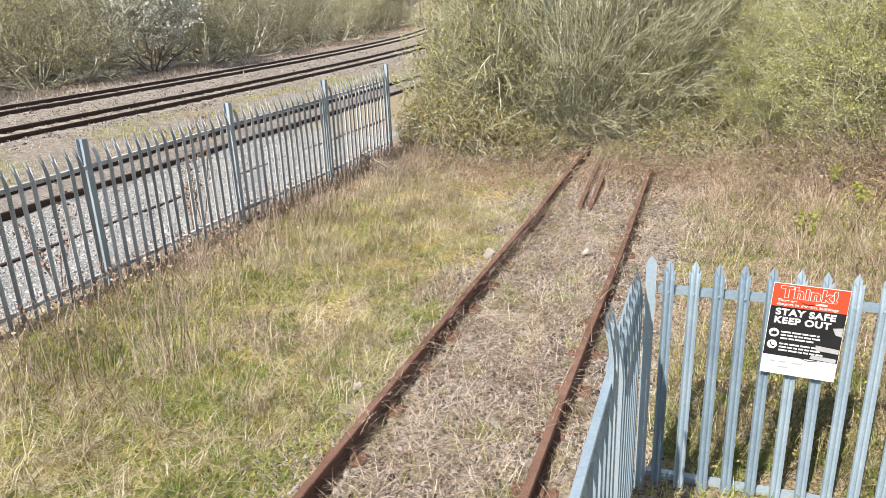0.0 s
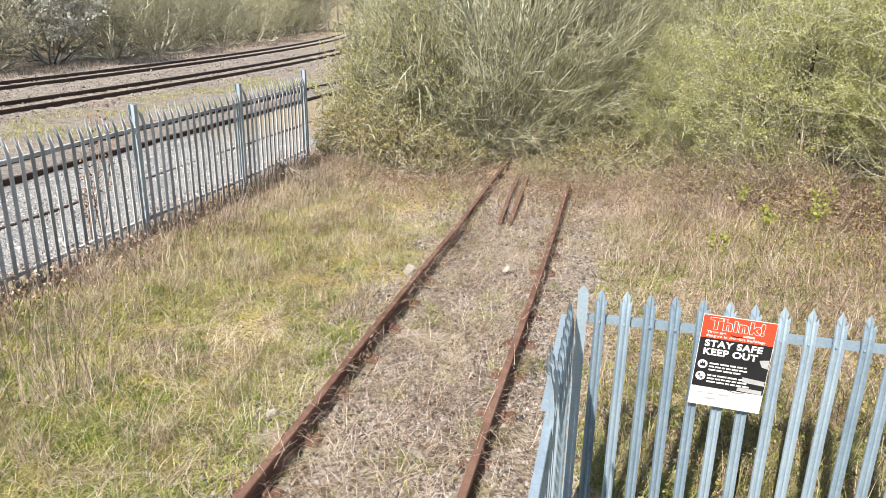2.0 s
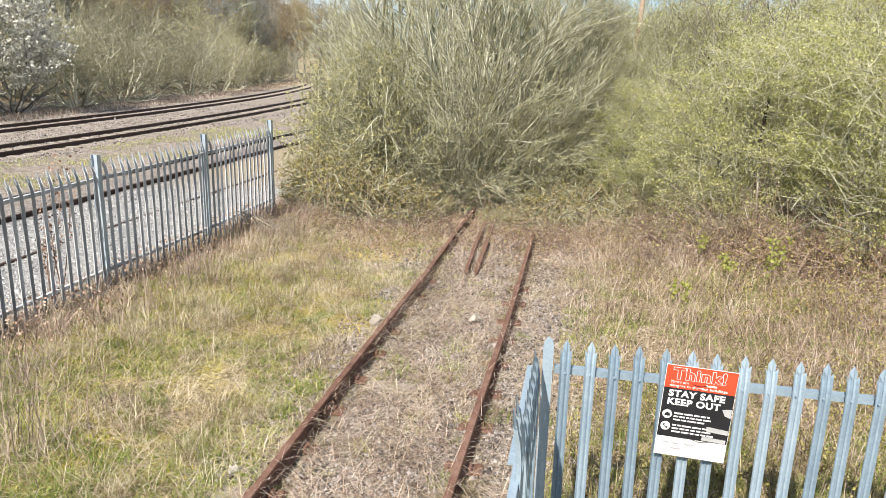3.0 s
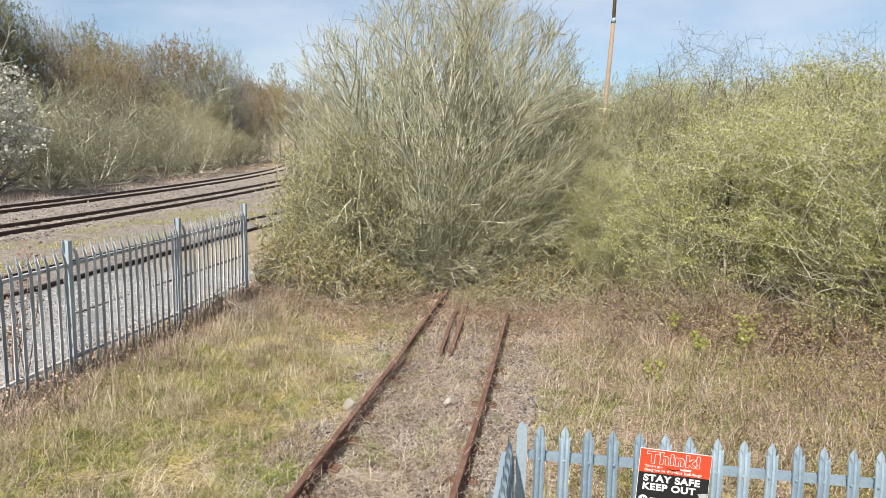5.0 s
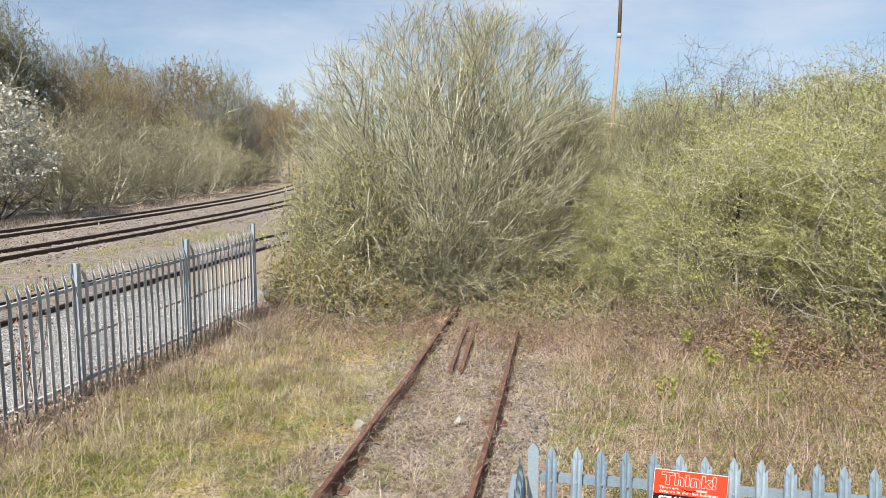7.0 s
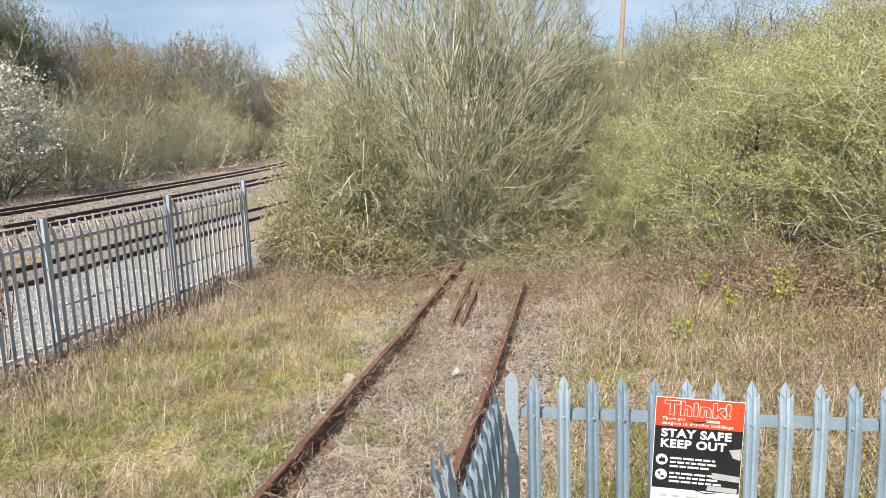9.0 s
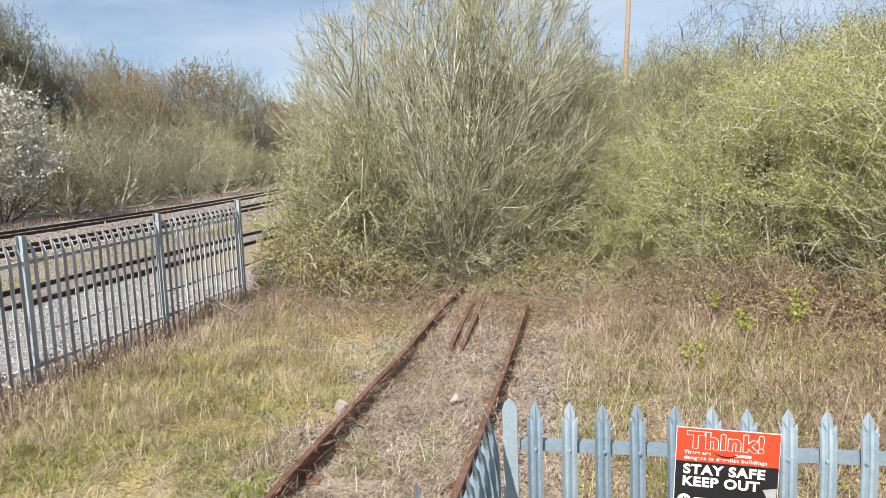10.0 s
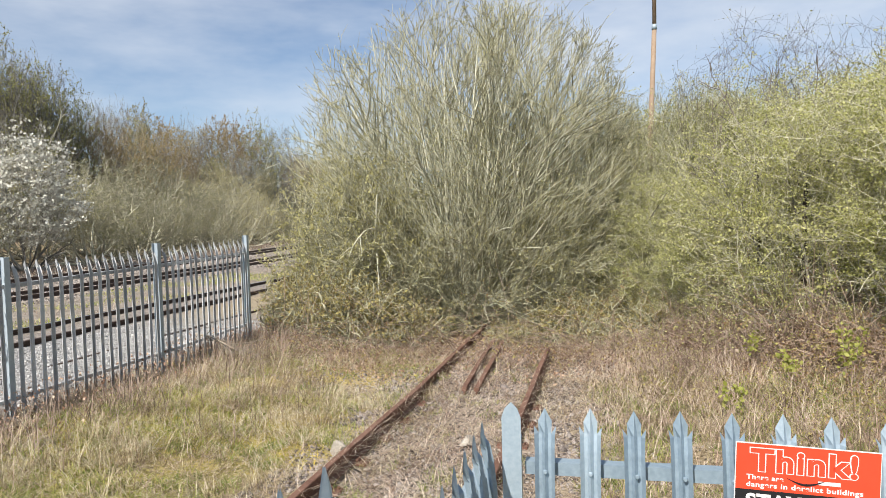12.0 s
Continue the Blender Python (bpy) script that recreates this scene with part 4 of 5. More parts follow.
def shrub(seed, radii, mid, stems, limbs, shell, shoots, leaves, leaf_size, thick=1.0, spread=0.5, low=10, trunk=0.0, segments=2, upright=0.1, floor=-0.7, hollow=0.35, long=0.30, stray=0.3, angle=36, arches=0, square=2.0, curl=0.11, flat=1.0):
    """Arrays for the wood, the twigs and the leaves of a many-stemmed shrub whose crown is an uneven dome."""
    rng = np.random.default_rng(seed)
    centre, radii = np.array([0, 0, mid]), np.array(radii)
    way = unit(even_ways(stems, low) + rng.normal(0, 0.10, (stems, 3)))
    base = np.stack([way[:, 0] * spread * rng.uniform(0.2, 1, stems), way[:, 1] * spread * rng.uniform(0.2, 1, stems), np.full(stems, trunk - 0.05)], 1)
    o = (base - centre) / radii
    d = way / radii
    A, B, C = (d * d).sum(1), (o * d).sum(1), (o * o).sum(1) - 1
    reach = (-B + np.sqrt(np.maximum(B * B - A * C, 0.05))) / A
    P0 = squeeze(grow(rng, base, way + np.array([0, 0, 0.15]), reach * rng.uniform(0.75, 0.98, stems), 8, 0.09, -0.02), centre, radii)
    b1, w1, i1, t1 = side_shoots(rng, P0, limbs, 0.15, 1.0, 38, 1)
    P1 = squeeze(grow(rng, b1, w1, reach[i1] * rng.uniform(0.25, 0.5, len(b1)) * (1.15 - 0.6 * t1), 6, 0.15, rng.normal(-0.02, 0.12, len(b1))), centre, radii)
    # twigs that fill the crown, each ending in its outer part
    q = unit(rng.normal(0, 1, (int(shell * 1.6), 3)))
    q = q[q[:, 2] > floor][:shell]
    q = q / (np.abs(q) ** square).sum(1, keepdims=True) ** (1 / square)
    lump = 1 + 0.05 * np.sin(5 * q[:, 0] + seed) * np.cos(4 * q[:, 1]) + 0.05 * np.sin(7 * q[:, 2] + 3 * q[:, 0]) + rng.normal(0, 0.035, len(q))
    m = np.sqrt(rng.uniform(hollow, 1.0, len(q))) * lump
    end = centre + radii * q * m[:, None]
    end[:, 2] = np.maximum(end[:, 2], 0.15)
    length = radii.mean() * rng.uniform(0.6, 1.3, len(q)) * long
    aim = unit(unit(end - np.array([0, 0, max(trunk, 0.12 * mid)])) + np.array([0, 0, upright]) + rng.normal(0, stray, end.shape))
    aim = unit(aim * np.array([1, 1, flat]))
    start = end - aim * length[:, None]
    sag = rng.normal(0, curl, (len(q), 3)) * length[:, None]
    P2 = np.stack([start, start + (end - start) * 0.35 + sag, start + (end - start) * 0.7 + sag * 0.8, end], 1)
    P2[..., 2] = np.maximum(P2[..., 2], 0.03)
    b3, w3, i3, t3 = side_shoots(rng, P2, shoots, 0.1, 1.0, angle, 1, 0.15)
    P3 = grow(rng, b3, w3, length[i3] * rng.uniform(0.3, 0.75, len(b3)), segments + 1, 0.13, upright)
    P3[..., 2] = np.maximum(P3[..., 2], 0.04)
    def taper(P, r0, r1):
        return np.linspace(r0, r1, P.shape[1])[None] * np.ones((len(P), 1)) * rng.uniform(0.7, 1.3, (len(P), 1))
    wood = [tubes(P0, taper(P0, 0.040 * thick, 0.012 * thick), 5), tubes(P1, taper(P1, 0.017 * thick, 0.006 * thick), 4)]
    if arches:
        ba, wa, ia, ta = side_shoots(rng, P0, arches, 0.2, 0.85, 60, 1)
        wa = unit(wa * np.array([1, 1, 0.5]) + unit(ba * np.array([1, 1, 0])) * 0.9)
        PA = grow(rng, ba, wa, radii.mean() * rng.uniform(0.35, 0.8, len(ba)), 9, 0.12, rng.normal(-0.10, 0.07, len(ba)))
        PA = squeeze(PA, centre, radii * 1.02)
        bb, wb, ib, tb = side_shoots(rng, PA, 4, 0.2, 1.0, 40, 1)
        PB = squeeze(grow(rng, bb, wb, radii.mean() * rng.uniform(0.1, 0.3, len(bb)), 5, 0.16, -0.04), centre, radii * 1.03)
        wood += [tubes(PA, taper(PA, 0.010 * thick, 0.0045 * thick), 4), tubes(PB, taper(PB, 0.0055 * thick, 0.003 * thick), 3)]
    if trunk:
        T = np.stack([np.stack([np.array([0.05 * math.sin(3 * z), 0.04 * math.cos(z * 4), z * trunk]) for z in np.linspace(-0.1, 1.05, 6)])])
        wood.append(tubes(T, np.linspace(0.11, 0.07, 6)[None] * thick, 8))
    twig = [tubes(P2, taper(P2, 0.0064 * thick, 0.0030 * thick), 3), tubes(P3, taper(P3, 0.0038 * thick, 0.0022 * thick), 3)]
    pick = rng.integers(0, len(P3), leaves)
    k = P3.shape[1] - 1
    fs = rng.uniform(0.1, 1.0, leaves)[:, None] * k
    fi = np.minimum(fs.astype(int), k - 1)[:, 0]
    at = P3[pick, fi] * (1 - (fs - fi[:, None])) + P3[pick, fi + 1] * (fs - fi[:, None])
    return joined(wood), joined(twig), leaf_cards(rng, at, leaf_size)


def plant(name, made, mats, label, category, at, turn=0.0, scale=1.0, group=""):
    ob = new(name)
    for (key, mat), arr in zip(zip(("wood", "twig_growth", "foliage"), mats), made):
        if len(arr[0]):
            ch = piece(key, mesh_from(key, arr[0], arr[1], mat), parent=ob)
            ch["kind"] = "stuff"
    ob.matrix_basis = pose(*at, 0, 0, turn) @ Matrix.Scale(scale, 4)
    return tagged(ob, label, category, group)


def again(ob, x, y, turn, scale, label="", squash=1.0):
    c = copy_thing(ob, pose(x, y, float(land(x, y)) - 0.03, 0, 0, turn))
    c.scale = (scale, scale, scale * squash)
    if label:
        c["label"] = label
    return c


def great_willow(seed, radii, mid, stems, branches, sprays, leaves):
    """A round bush whose long stems fan out of one stool; branches, sprays and fine shoots part from them at narrow angles."""
    rng = np.random.default_rng(seed)
    centre, radii = np.array([0, 0, mid]), np.array(radii)
    def within(P, room=1.0, rough=0.035):
        """Shortens each shoot that would grow out of the dome."""
        limit = room * (1 + rng.normal(0, rough, len(P)))
        start = P[:, :1]
        for _ in range(9):
            q = np.abs((P[:, -1] - centre) / radii)
            m = (q ** 2.4).sum(-1) ** (1 / 2.4)
            P = start + (P - start) * np.where(m > limit, 0.86, 1.0)[:, None, None]
        P[..., 2] = np.maximum(P[..., 2], 0.03 + 0.1 * np.abs(np.sin(P[..., 0] * 9)))
        return P
    way = unit(even_ways(stems, 2) + rng.normal(0, 0.06, (stems, 3)))
    base = np.stack([way[:, 0] * 0.45 * rng.uniform(0.1, 1, stems), way[:, 1] * 0.45 * rng.uniform(0.1, 1, stems), np.full(stems, -0.05)], 1)
    far = np.linalg.norm(centre * 0.9 + radii * way - base, axis=1)
    P0 = within(grow(rng, base, way + np.array([0, 0, 0.1]), far * rng.uniform(0.85, 1.15, stems), 12, 0.04, rng.normal(0.004, 0.012, stems)), 0.93)
    b1, w1, i1, t1 = side_shoots(rng, P0, branches, 0.12, 0.95, 30, 1)
    P1 = within(grow(rng, b1, w1, far[i1] * (1.05 - t1) * rng.uniform(0.6, 1.1, len(b1)) + 0.5, 8, 0.05, rng.normal(0.0, 0.025, len(b1))), 0.97)
    b2, w2, i2, t2 = side_shoots(rng, P1, sprays, 0.12, 1.0, 32, 1)
    P2 = within(grow(rng, b2, w2, rng.uniform(0.45, 1.25, len(b2)), 6, 0.07, rng.normal(0.015, 0.03, len(b2))))
    b3, w3, i3, t3 = side_shoots(rng, P2, 3, 0.15, 1.0, 32, 1, 0.08)
    P3 = within(grow(rng, b3, w3, rng.uniform(0.28, 0.75, len(b3)), 4, 0.07, 0.02), 1.03, 0.05)
    b4, w4, i4, t4 = side_shoots(rng, P3, 2, 0.15, 1.0, 34, 1, 0.12)
    P4 = grow(rng, b4, w4, rng.uniform(0.12, 0.36, len(b4)), 2, 0.08, 0.1)
    P4[..., 2] = np.maximum(P4[..., 2], 0.04)
    # limbs that arch out low and hang to the ground about the foot
    ba, wa, ia, ta = side_shoots(rng, P0[:stems // 2], 9, 0.08, 0.5, 45, 1)
    wa = unit(wa * np.array([1, 1, 0.5]) + unit(ba * np.array([1, 1, 0])) * 0.7)
    PA = within(grow(rng, ba, wa, radii.mean() * rng.uniform(0.3, 0.75, len(ba)), 9, 0.08, rng.normal(-0.05, 0.05, len(ba))))
    bb, wb, ib, tb = side_shoots(rng, PA, 5, 0.2, 1.0, 36, 1)
    PB = within(grow(rng, bb, wb, rng.uniform(0.25, 0.8, len(bb)), 4, 0.08, -0.02), 1.02)
    def taper(P, r0, r1):
        return np.linspace(r0, r1, P.shape[1])[None] * np.ones((len(P), 1)) * rng.uniform(0.7, 1.35, (len(P), 1))
    wood = joined([tubes(P0, taper(P0, 0.040, 0.012), 6), tubes(P1, taper(P1, 0.0185, 0.006), 4), tubes(PA, taper(PA, 0.023, 0.008), 5), tubes(PB, taper(PB, 0.008, 0.004), 3)])
    twig = joined([tubes(P2, taper(P2, 0.0080, 0.0046), 3), tubes(P3, taper(P3, 0.0055, 0.0036), 3), tubes(P4, taper(P4, 0.0041, 0.0027), 3)])
    pick, at = rng.integers(0, len(P4), leaves), rng.uniform(0.1, 1, leaves)[:, None]
    spot = P4[pick, 0] * (1 - at) + P4[pick, 1] * at
    return wood, twig, leaf_cards(rng, spot, 0.028)


# the great willow bush that has swallowed the end of the siding
plant("willow_bush", great_willow(3, (3.85, 3.6, 4.05), 3.3, 92, 14, 4, 80000), (BARK_PALE, TWIG, BUD),
      "great round bare willow bush with pale budding twigs", "bush", (-2.85, 19.0, 0.0))
side_bush = plant("bush", shrub(8, (1.9, 1.7, 2.1), 1.75, 22, 6, 900, 3, 15000, 0.044, 1.15, 0.5, 8, upright=0.10, hollow=0.2, long=0.28, stray=0.5, angle=45, arches=2), (BARK_PALE, TWIG, BUD),
                  "yellow-green budding bush at the willow's foot, two unseen ones added behind", "bush", (-4.9, 16.7, 0.05), group="budding bushes")
again(side_bush, -5.5, 18.8, 200, 0.85)
again(side_bush, -0.65, 17.8, 300, 0.75)
again(side_bush, 1.6, 22.4, 130, 1.1)
# two unseen bushes added behind the willow to stop sky showing through its middle
again(side_bush, -4.1, 21.9, 60, 1.5)
again(side_bush, -1.7, 21.9, 250, 1.5)
skirt = plant("bush", shrub(9, (1.15, 1.0, 0.85), 0.45, 20, 5, 240, 3, 3600, 0.05, 1.2, 0.6, 5, upright=0.05, hollow=0.15, long=0.5, floor=-0.4, stray=0.6, angle=48, arches=6), (TWIG, TWIG, SKIRT_LEAF),
              "low budding growth at the willow's skirts", "bush", (-4.4, 15.3, 0.1), group="low budding growth")
for x, y, turn, s, flat in ((-5.15, 15.4, 40, 1.0, 1.1), (-5.75, 15.7, 120, 0.8, 1.2), (-3.6, 15.7, 100, 0.9, 0.8), (-0.5, 16.3, 160, 0.9, 0.8), (0.3, 17.2, 230, 1.0, 0.9), (1.5, 17.0, 290, 1.0, 1.0), (-1.4, 15.9, 330, 0.6, 0.6)):
    again(skirt, x, y, turn, s, squash=flat)

bare_bush = plant("bare_bush", shrub(17, (1.35, 1.2, 1.9), 3.4, 12, 6, 1500, 3, 7000, 0.03, 0.7, 0.3, 30, trunk=1.4, upright=0.15, hollow=0.15, long=0.34, stray=0.4, angle=42, floor=-0.85), (BARK_PALE, TWIG, LEAF),
                  "bare grey bush beside the foot of the leaning pole", "bush", (0.1, 20.9, 0.1), group="bare bushes")
again(bare_bush, 2.05, 18.2, 140, 0.98)
again(bare_bush, 1.0, 21.0, 250, 1.0)

def gather(leaves, each, seed, spread=(0.16, 0.16, 0.045)):
    """Draws leaves together into flat clusters along the twigs."""
    v, f = leaves
    q = v.reshape(-1, 4, 3)
    r = np.random.default_rng(seed)
    n = len(q) // each
    to = np.repeat(q[:n, 0], each, 0)
    q = q[:n * each]
    q = q - q[:, :1] + (to + r.normal(0, 1, to.shape) * np.array(spread))[:, None]
    return q.reshape(-1, 3), f[:n * each]


# hawthorn thicket: deep, rising towards the back, and closing with the willow
THORN_AT = [(3.4, 14.7, 0, 0.92), (5.3, 12.9, 140, 0.95), (4.9, 17.4, 60, 1.1), (8.0, 15.4, 200, 1.05), (7.1, 11.5, 20, 0.97), (7.2, 19.2, 110, 1.2), (10.9, 15.2, 250, 1.2),
            (2.9, 19.4, 300, 1.08), (4.6, 21.8, 190, 1.2), (7.6, 22.6, 80, 1.28), (2.0, 22.6, 20, 1.15), (10.6, 20.6, 330, 1.3), (1.75, 17.3, 230, 0.70), (9.2, 10.0, 160, 0.95), (1.9, 15.9, 100, 0.45)]
THORN_SHAPE = [(11, (2.4, 2.0, 2.3), 2.15), (12, (2.1, 2.1, 2.45), 2.2)]
first = {}
for i, (x, y, turn, s) in enumerate(THORN_AT):
    j = i % 2
    if j not in first:
        seed, radii, mid = THORN_SHAPE[j]
        made = shrub(seed, radii, mid, 18, 6, 1300, 4, 60000, 0.036, 0.95, 0.6, 10, upright=0.05, hollow=0.3, long=0.34, floor=-0.82, stray=0.5, angle=42, arches=5, square=2.4, curl=0.05, flat=0.6)
        first[j] = plant("hawthorn_bush", (made[0], made[1], gather(made[2], 8, 70 + j, (0.075, 0.075, 0.03))), (THORN_BARK, THORN_TWIG, LEAF),
                         "dense hawthorn bush with young yellow-green leaves", "bush", (x, y, float(land(x, y)) - 0.03), turn, s, "hawthorn thicket")
    else:
        again(first[j], x, y, turn, s)

# low heaps of dead bramble between the grass and the bushes
heap = plant("bramble_bush", shrub(61, (1.0, 0.9, 0.62), 0.22, 26, 6, 480, 3, 3600, 0.038, 0.9, 0.6, 5, upright=0.0, hollow=0.15, long=0.5, floor=-0.3, stray=0.8, angle=50, arches=4), (REDCANE, REDCANE, BRAMBLE),
             "low tangled heap of brown bramble before the bushes", "bramble", (4.2, 12.7, 0.1), group="bramble heaps")
for x, y, turn, s, flat in ((3.5, 13.1, 90, 1.0, 0.9), (4.6, 12.2, 150, 1.0, 1.1), (5.7, 11.6, 210, 1.1, 1.2), (6.9, 10.9, 300, 1.1, 1.3)):
    again(heap, x, y, turn, s, squash=flat)
straw_heap = plant("bramble_bush", shrub(62, (1.0, 0.9, 0.6), 0.2, 22, 5, 420, 3, 1800, 0.034, 0.7, 0.6, 5, upright=0.0, hollow=0.15, long=0.5, floor=-0.3, stray=0.8, angle=50, arches=4), (CANE, CANE, LEAF),
                   "low tangle of pale dead canes and stalks", "bramble", (2.0, 14.3, 0.1), group="bramble heaps")
for x, y, turn, s, flat in ((0.9, 15.3, 20, 0.8, 0.6), (2.9, 13.9, 130, 1.1, 1.0), (-0.3, 15.7, 250, 0.6, 0.5), (1.4, 13.2, 70, 0.7, 0.5), (3.3, 12.6, 200, 0.75, 0.5)):
    again(straw_heap, x, y, turn, s, squash=flat)
# low growth along the foot of the thicket
for x, y, turn, size, flat in ((2.4, 15.0, 30, 0.8, 0.8), (3.7, 14.0, 100, 0.75, 0.8), (5.0, 12.7, 170, 0.8, 0.8), (6.2, 11.8, 240, 0.85, 0.9), (7.4, 10.8, 320, 0.9, 1.0), (1.3, 16.0, 200, 0.8, 0.8)):
    again(skirt, x, y, turn, size, "low leafing growth at the foot of the thicket", flat)

# bright green sprouts in the dry ground
def sprout(x, y, height, seed):
    r = np.random.default_rng(seed)
    ob = new("elder_sprout")
    b = np.zeros((3, 3))
    st = grow(r, b, np.stack([r.normal(0, 0.2, 3), r.normal(0, 0.2, 3), np.ones(3)], 1), height * r.uniform(0.7, 1.0, 3), 7, 0.06, 0.02)
    v, f = tubes(st, np.linspace(0.006, 0.003, 7)[None] * np.ones((3, 1)), 5)
    piece("stem", mesh_from("stem", v, f, DEADSTEM), parent=ob)
    at = np.concatenate([np.repeat(st[:, 6], 12, 0), np.repeat(st[:, 4], 6, 0), np.repeat(st[:, 5], 7, 0)])
    v, f = leaf_cards(r, at + r.normal(0, 0.04, at.shape), 0.055)
    piece("foliage", mesh_from("foliage", v, f, SPROUT), parent=ob)["kind"] = "stuff"
    ob.matrix_basis = pose(x, y, float(land(x, y)) - 0.01)
    return tagged(ob, "young elder sprout with bright yellow-green leaves", "sapling", "elder sprouts")


for i, (x, y, h) in enumerate(((3.15, 12.0, 0.75), (3.0, 11.3, 0.6), (2.5, 11.7, 0.5), (1.6, 10.7, 0.35), (2.25, 13.0, 0.5))):
    sprout(x, y, h, 90 + i)


def dock(x, y, height, seed):
    """A dead dock stalk with rusty seed heads."""
    r = np.random.default_rng(seed)
    ob = new("dock_plant")
    st = grow(r, np.zeros((4, 3)), np.stack([r.normal(0, 0.16, 4), r.normal(0, 0.16, 4), np.ones(4)], 1), height * r.uniform(0.75, 1.0, 4), 8, 0.05, 0.02)
    v, f = tubes(st, np.linspace(0.009, 0.004, 8)[None] * np.ones((4, 1)), 5)
    piece("stalk", mesh_from("stalk", v, f, DEADSTEM), parent=ob)
    at = np.concatenate([st[:, k] for k in (3, 4, 5, 6, 7)])
    at = np.repeat(at, 11, 0)
    v, f = leaf_cards(r, at + r.normal(0, 1, at.shape) * np.array([0.035, 0.035, 0.09]), 0.04)
    piece("seed_head", mesh_from("seed_head", v, f, SEED), parent=ob)["kind"] = "stuff"
    ob.matrix_basis = pose(x, y, float(land(x, y)) - 0.01)
    return tagged(ob, "dead rust-brown dock stalk behind the palisade fence", "weed", "dock stalks")


for i, (x, y, h) in enumerate(((-6.7, 8.62, 2.05), (-6.6, 8.3, 1.3), (-6.7, 6.0, 1.2))):
    dock(x, y, h, 110 + i)

# bare thorny sprays above the thicket
spray = plant("thorn_sapling", shrub(31, (0.85, 0.8, 1.3), 4.2, 6, 4, 60, 4, 160, 0.03, 0.45, 0.1, 40, trunk=2.6, long=0.6, stray=0.6, angle=50), (DARK_TWIG, DARK_TWIG, LEAF),
              "bare dark thorn sapling standing above the thicket", "sapling", (2.2, 16.4, 0.1), group="bare saplings")
for x, y, turn, s in ((2.9, 16.3, 70, 1.1), (3.6, 15.6, 200, 1.0), (4.6, 15.4, 90, 1.0), (5.4, 15.0, 160, 0.97), (6.2, 14.9, 20, 1.0), (6.9, 14.6, 230, 1.02), (7.8, 14.2, 290, 1.0), (3.9, 17.4, 300, 1.08), (5.9, 16.6, 250, 1.08), (8.8, 14.6, 60, 1.05)):
    again(spray, x, y, turn, s)

# woods beyond the running lines
hedge_far = plant("scrub_bush", shrub(41, (2.9, 2.9, 2.7), 2.3, 14, 5, 460, 3, 5200, 0.08, 1.8, 0.8, 6, segments=1, hollow=0.3, long=0.34, stray=0.6, angle=45), (SCRUB_TWIG, SCRUB_TWIG, FARLEAF),
                  "tangled grey-green scrub bush along the far side of the line", "bush", (-30.2, 27, 0.1), group="lineside scrub")
tree_far = plant("tree", shrub(42, (2.8, 2.8, 4.3), 6.4, 12, 5, 520, 2, 11000, 0.09, 1.6, 0.3, 25, trunk=2.2, segments=1, hollow=0.2, long=0.34, floor=-0.9, stray=0.45, angle=40), (GREY_TWIG, TWIG_BROWN, FAR_ORANGE),
                 "bare brown tree with orange buds on the far bank", "tree", (-46, 50, 3.0), group="bank trees")
grey_tree = plant("tree", shrub(44, (2.6, 2.6, 4.5), 6.2, 12, 6, 620, 3, 1500, 0.07, 1.5, 0.3, 30, trunk=2.2, segments=1, hollow=0.1, long=0.34, floor=-0.9, stray=0.4, angle=36, upright=0.3), (GREY_TWIG, GREY_TWIG, FAR_GREEN),
                  "bare grey-brown tree on the far bank", "tree", (-50, 57, 3.5), group="bank trees")
green_tree = plant("tree", shrub(45, (2.6, 2.6, 4.4), 6.3, 12, 6, 460, 3, 9000, 0.085, 1.5, 0.3, 30, trunk=2.2, segments=1, hollow=0.1, long=0.34, floor=-0.9, stray=0.5, angle=42), (BARK_PALE, GREY_TWIG, FAR_GREEN),
                   "tree coming into yellow-green leaf on the far bank", "tree", (-55, 66, 4.0), group="bank trees")
birch = plant("birch_tree", shrub(43, (1.6, 1.6, 4.6), 6.8, 10, 5, 340, 2, 7000, 0.085, 1.5, 0.2, 40, trunk=2.4, segments=1, upright=-0.05, hollow=0.1, long=0.34, floor=-0.9, stray=0.4), (BARK_PALE, TWIG_BROWN, FARLEAF),
              "slender birch coming into yellow-green leaf", "tree", (-42, 62, 3.0), group="bank trees")
rngt = random.Random(9)
TREES_ORANGE = [(-47.0, 70, 1.15), (-40.5, 58, 0.98), (-41.9, 56, 1.01), (-47.3, 74, 1.19), (-40.4, 62, 0.99), (-48.1, 86, 1.41), (-47.0, 88, 1.5), (-44.0, 72, 0.95), (-47.9, 110, 1.31), (-48.8, 120, 1.3), (-53.5, 126, 1.32)]
TREES_GREY = [(-46.3, 60, 1.09), (-47.1, 64, 1.17), (-46.7, 66, 1.19), (-49.4, 80, 1.21), (-49.6, 84, 1.3), (-43.1, 92, 1.5), (-43.8, 96, 1.27), (-43.9, 84, 1.04), (-45.8, 52, 1.28), (-46.1, 50, 1.27), (-46.3, 48, 1.25), (-44.0, 51.5, 1.34), (-43.5, 46, 1.4), (-44, 40, 1.1), (-42, 33, 0.9)]
TREES_GREEN = [(-44.7, 53, 1.22), (-50.5, 56, 1.17), (-43.4, 49, 1.38), (-43.6, 54, 1.21), (-44.8, 90, 1.51), (-44.2, 78, 0.95)]
for i, y in enumerate((13, 20, 29.5, 41, 46, 51, 58, 66, 75, 85, 96, 108)):
    again(hedge_far, -30.2 + float(bend(y)) + rngt.uniform(-0.5, 0.5), y, rngt.uniform(0, 360), rngt.uniform(0.95, 1.2))
